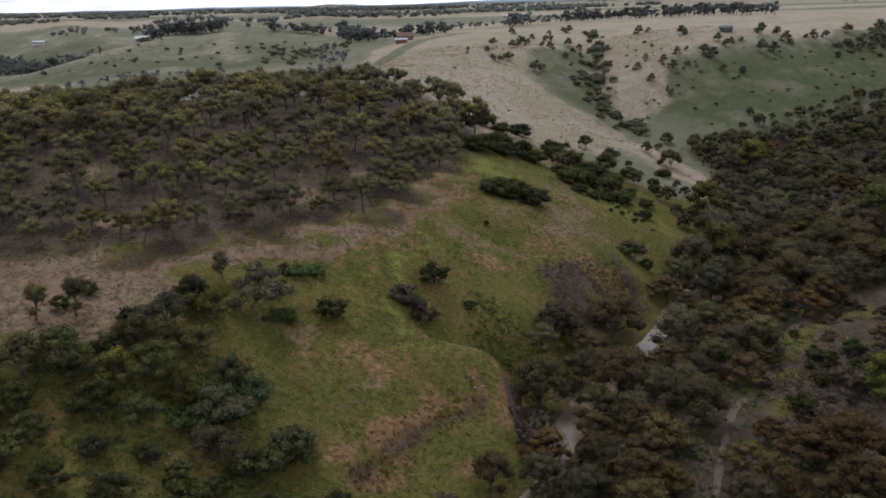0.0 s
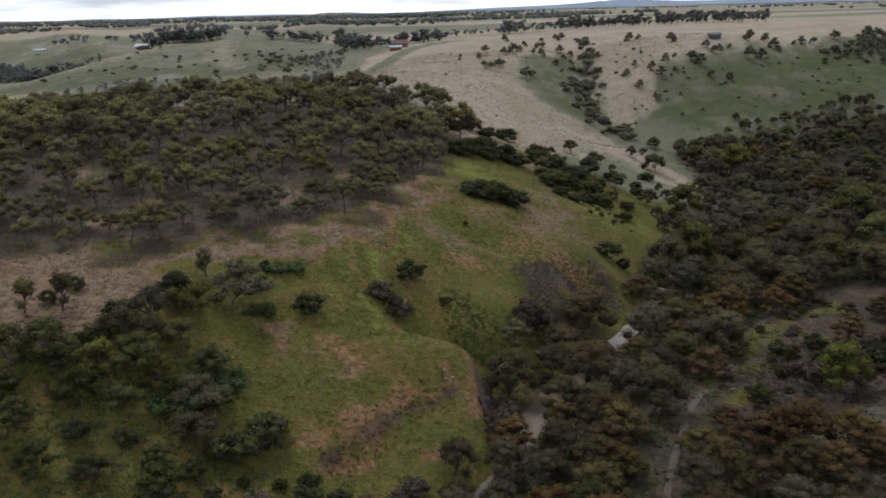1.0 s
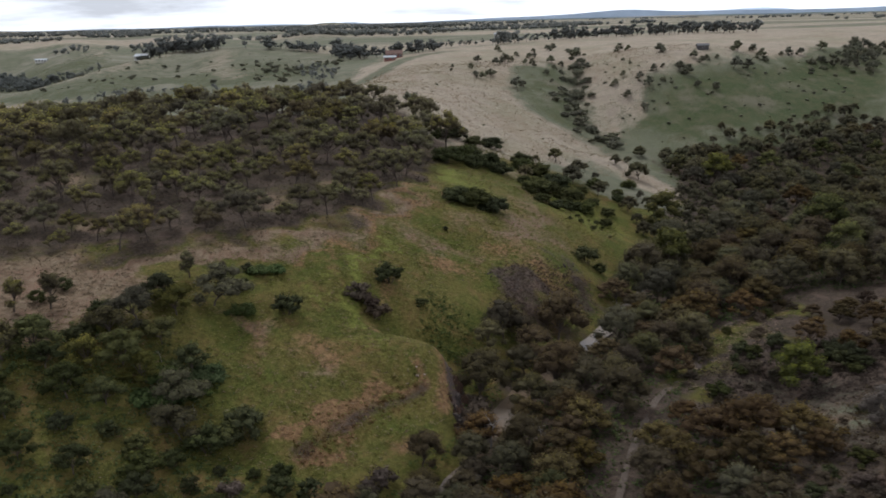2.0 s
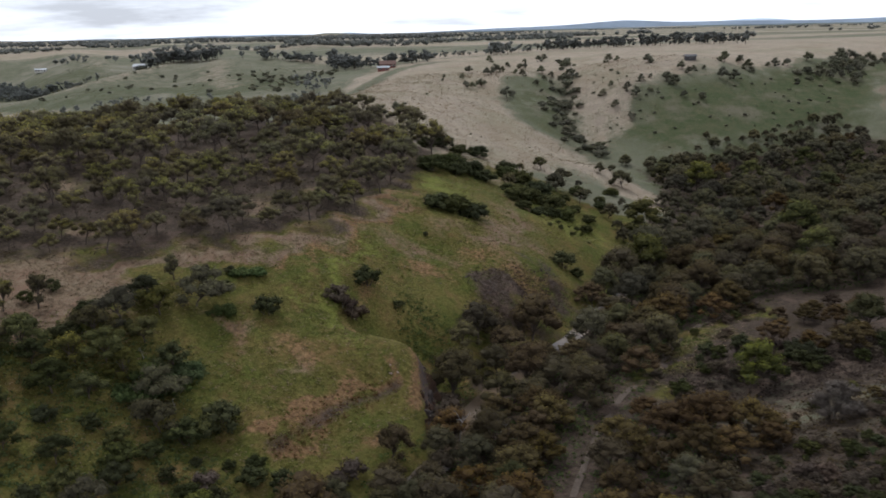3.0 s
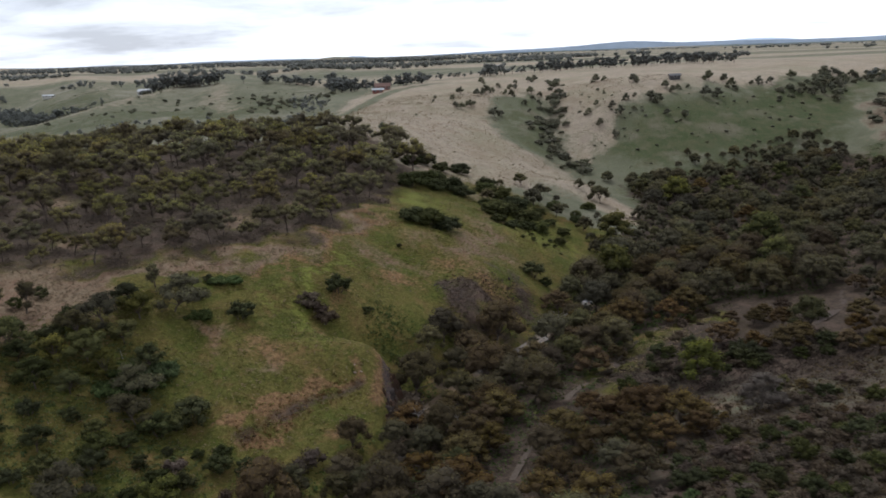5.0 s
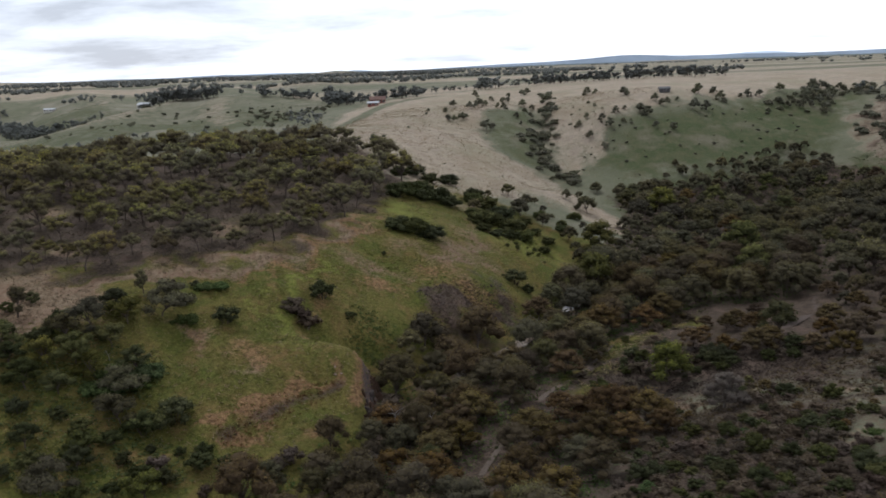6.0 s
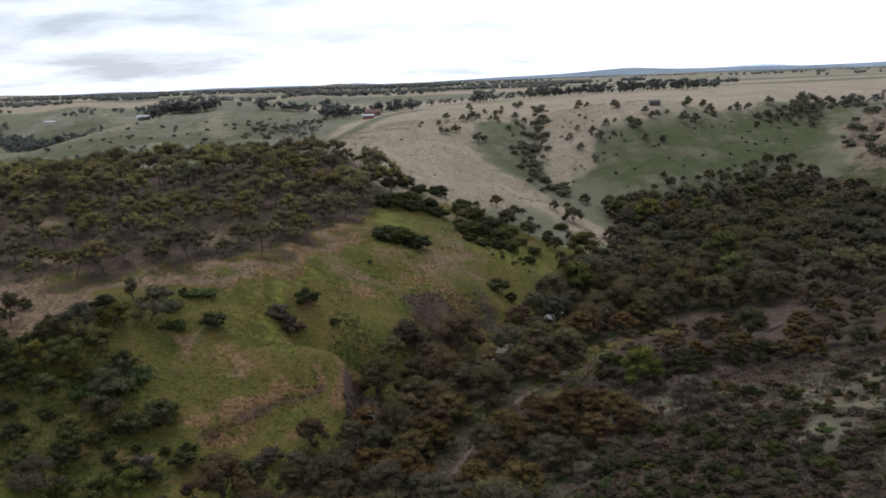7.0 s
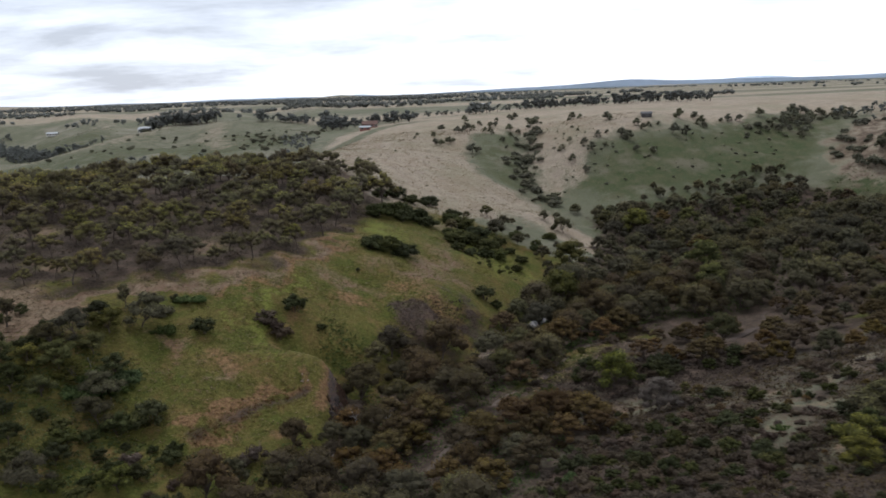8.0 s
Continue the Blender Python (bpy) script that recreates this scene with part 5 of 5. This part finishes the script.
far_woods("tree_belt", 2200, 3300, 2400, 36, 7, "far windbreaks near the horizon", 9, 5)
belt("tree_belt", [(280, 470), (330, 480), (300, 440)], 6, 3.5, 8, "dark trees at the head of the far gully", seed=13)
belt("tree_belt", [(-330, 522), (-255, 498), (-203, 468), (-160, 466), (-110, 474)], 4, 3.2, 2, "low hedge along a pale field", seed=14)
belt("tree_belt", [(-470, 900), (-400, 800), (-330, 712), (-284, 668)], 9, 2.0, 9, "dark scrub along a side creek", seed=15)
belt("tree_belt", [(-360, 850), (-300, 900), (-250, 860)], 5, 6, 9, "scattered trees on green pasture", seed=16)
belt("tree_belt", [(-284, 668), (-262, 650), (-240, 648)], 5, 2.4, 4, "dark scrub in a fold of the pasture", seed=17)


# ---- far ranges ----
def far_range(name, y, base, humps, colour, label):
    """A self-lit backdrop of hills on the skyline, haze in its colour: a rolling crest of humps (x, half width, height)
    with a slope that falls to the plain.
    """
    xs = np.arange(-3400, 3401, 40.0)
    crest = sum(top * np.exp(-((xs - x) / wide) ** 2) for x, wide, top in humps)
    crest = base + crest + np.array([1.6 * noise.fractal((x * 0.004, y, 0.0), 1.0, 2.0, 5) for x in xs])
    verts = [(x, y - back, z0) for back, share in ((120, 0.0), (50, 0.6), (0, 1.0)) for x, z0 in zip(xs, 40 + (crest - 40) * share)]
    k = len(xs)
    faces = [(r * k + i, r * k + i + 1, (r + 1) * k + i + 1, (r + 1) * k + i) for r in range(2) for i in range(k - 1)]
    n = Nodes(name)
    # glows by itself; the haze of distance is mixed into the colour
    hazed_woods = n.mix(n.ramp(n.noise(0.006, 5.0, 0.6), 0.4, 0.65), colour, tuple(c * 1.25 for c in colour))
    mesh = mesh_of(name, verts, faces, n.done(n.add("ShaderNodeEmission", Color=hazed_woods, Strength=1.0).outputs[0]))
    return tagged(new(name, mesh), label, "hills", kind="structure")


far_range("backdrop", 4150, 58, [(-2300, 330, 6), (-1500, 200, 3), (-700, 300, 3), (200, 300, 2.5), (900, 250, 3), (1700, 300, 3)], (0.105, 0.120, 0.130), "wooded strip along the horizon, painted in dark grey haze")
far_range("backdrop", 4480, 57, [(1080, 200, 18), (800, 420, 20), (1600, 520, 25), (2600, 520, 27), (-2300, 200, 8), (-390, 90, 9), (-1100, 300, 7), (300, 260, 7)], (0.165, 0.195, 0.235), "wooded hills along the horizon, painted in blue-grey haze")
far_range("backdrop", 4760, 57, [(1880, 300, 36), (1450, 200, 18), (-900, 300, 8), (2700, 300, 26)], (0.36, 0.41, 0.48), "far range on the horizon, painted in pale blue haze")


# ---- farm buildings ----
def part(name, bm, material, parent, label=""):
    mesh = bpy.data.meshes.new(name)
    bmesh.ops.recalc_face_normals(bm, faces=bm.faces)
    bm.to_mesh(mesh)
    bm.free()
    mesh.materials.append(material)
    ob = new(name, mesh)
    ob.parent = parent
    return tagged(ob, label)


def block(bm, x0, y0, z0, x1, y1, z1):
    v = [bm.verts.new(p) for p in ((x0, y0, z0), (x1, y0, z0), (x1, y1, z0), (x0, y1, z0), (x0, y0, z1), (x1, y0, z1), (x1, y1, z1), (x0, y1, z1))]
    for f in ((0, 3, 2, 1), (4, 5, 6, 7), (0, 1, 5, 4), (1, 2, 6, 5), (2, 3, 7, 6), (3, 0, 4, 7)):
        bm.faces.new([v[i] for i in f])


def house(name, x, y, turn, wide, deep, wall_h, roof_h, wall, roof, label, windows=3, category="house"):
    root = new(name)
    root.matrix_basis = Matrix.Translation((x, y, at(x, y) - 0.1)) @ pose(0, 0, 0, 0, 0, turn)
    a, b = wide / 2, deep / 2
    bm = bmesh.new()
    block(bm, -a, -b, -0.8, a, b, wall_h)
    for s in (-a, a):
        v = [bm.verts.new((s, -b, wall_h)), bm.verts.new((s, b, wall_h)), bm.verts.new((s, 0, wall_h + roof_h - 0.1))]
        bm.faces.new(v)
    part("wall", bm, wall, root)
    bm = bmesh.new()
    e = 0.5
    for s in (-1, 1):
        low, high = wall_h - e * roof_h / b, wall_h + roof_h
        v = [bm.verts.new(p) for p in ((-a - e, s * (b + e), low), (a + e, s * (b + e), low), (a + e, 0, high), (-a - e, 0, high), (-a - e, s * (b + e), low + 0.2), (a + e, s * (b + e), low + 0.2), (a + e, 0, high + 0.2), (-a - e, 0, high + 0.2))]
        for f in ((0, 1, 2, 3), (4, 7, 6, 5), (0, 4, 5, 1), (1, 5, 6, 2), (3, 2, 6, 7), (0, 3, 7, 4)):
            bm.faces.new([v[i] for i in f])
    part("roof", bm, roof, root)
    for k in range(windows):
        cx = -a + wide * (k + 0.5) / windows
        bm = bmesh.new()
        block(bm, cx - 0.8, -b - 0.06, 0.9, cx + 0.8, -b + 0.02, 2.1)
        frame_part = part("window", bm, CREAM_WALL, root)
        bm = bmesh.new()
        block(bm, cx - 0.68, -b - 0.09, 1.02, cx + 0.68, -b - 0.05, 1.98)
        part("pane", bm, GLASS, frame_part)
    return tagged(root, label, category)


house("house", -10, 534, 6, 10, 6.5, 2.7, 1.8, RED_WALL, BROWN_ROOF, "red brick farmhouse with a brown roof among trees", 4)
house("farm_shed", -12, 518, 4, 7, 4, 2.2, 0.8, RED_WALL, PALE_ROOF, "low red shed with a pale roof below the farmhouse", 2, "shed")
house("house", -252, 782, -8, 12, 8, 3.0, 2.0, CREAM_WALL, PALE_ROOF, "pale-roofed farmhouse on the green rise", 3)
house("house", -192, 738, 10, 14, 9, 3.0, 2.6, CREAM_WALL, GREY_ROOF, "grey-roofed house among dark trees", 3)
house("farm_shed", -376, 852, 5, 11, 5, 2.4, 1.0, CREAM_WALL, PALE_ROOF, "long white shed on green pasture", 4, "shed")
house("farm_shed", 160, 447, -4, 5.6, 3.6, 2.0, 0.8, DARK_WALL, GREY_ROOF, "dark timber shed on the hill brow", 1, "shed")
house("farm_shed", 82, 790, 0, 14, 6, 2.6, 1.0, CREAM_WALL, PALE_ROOF, "long pale shed on the plain", 4, "shed")
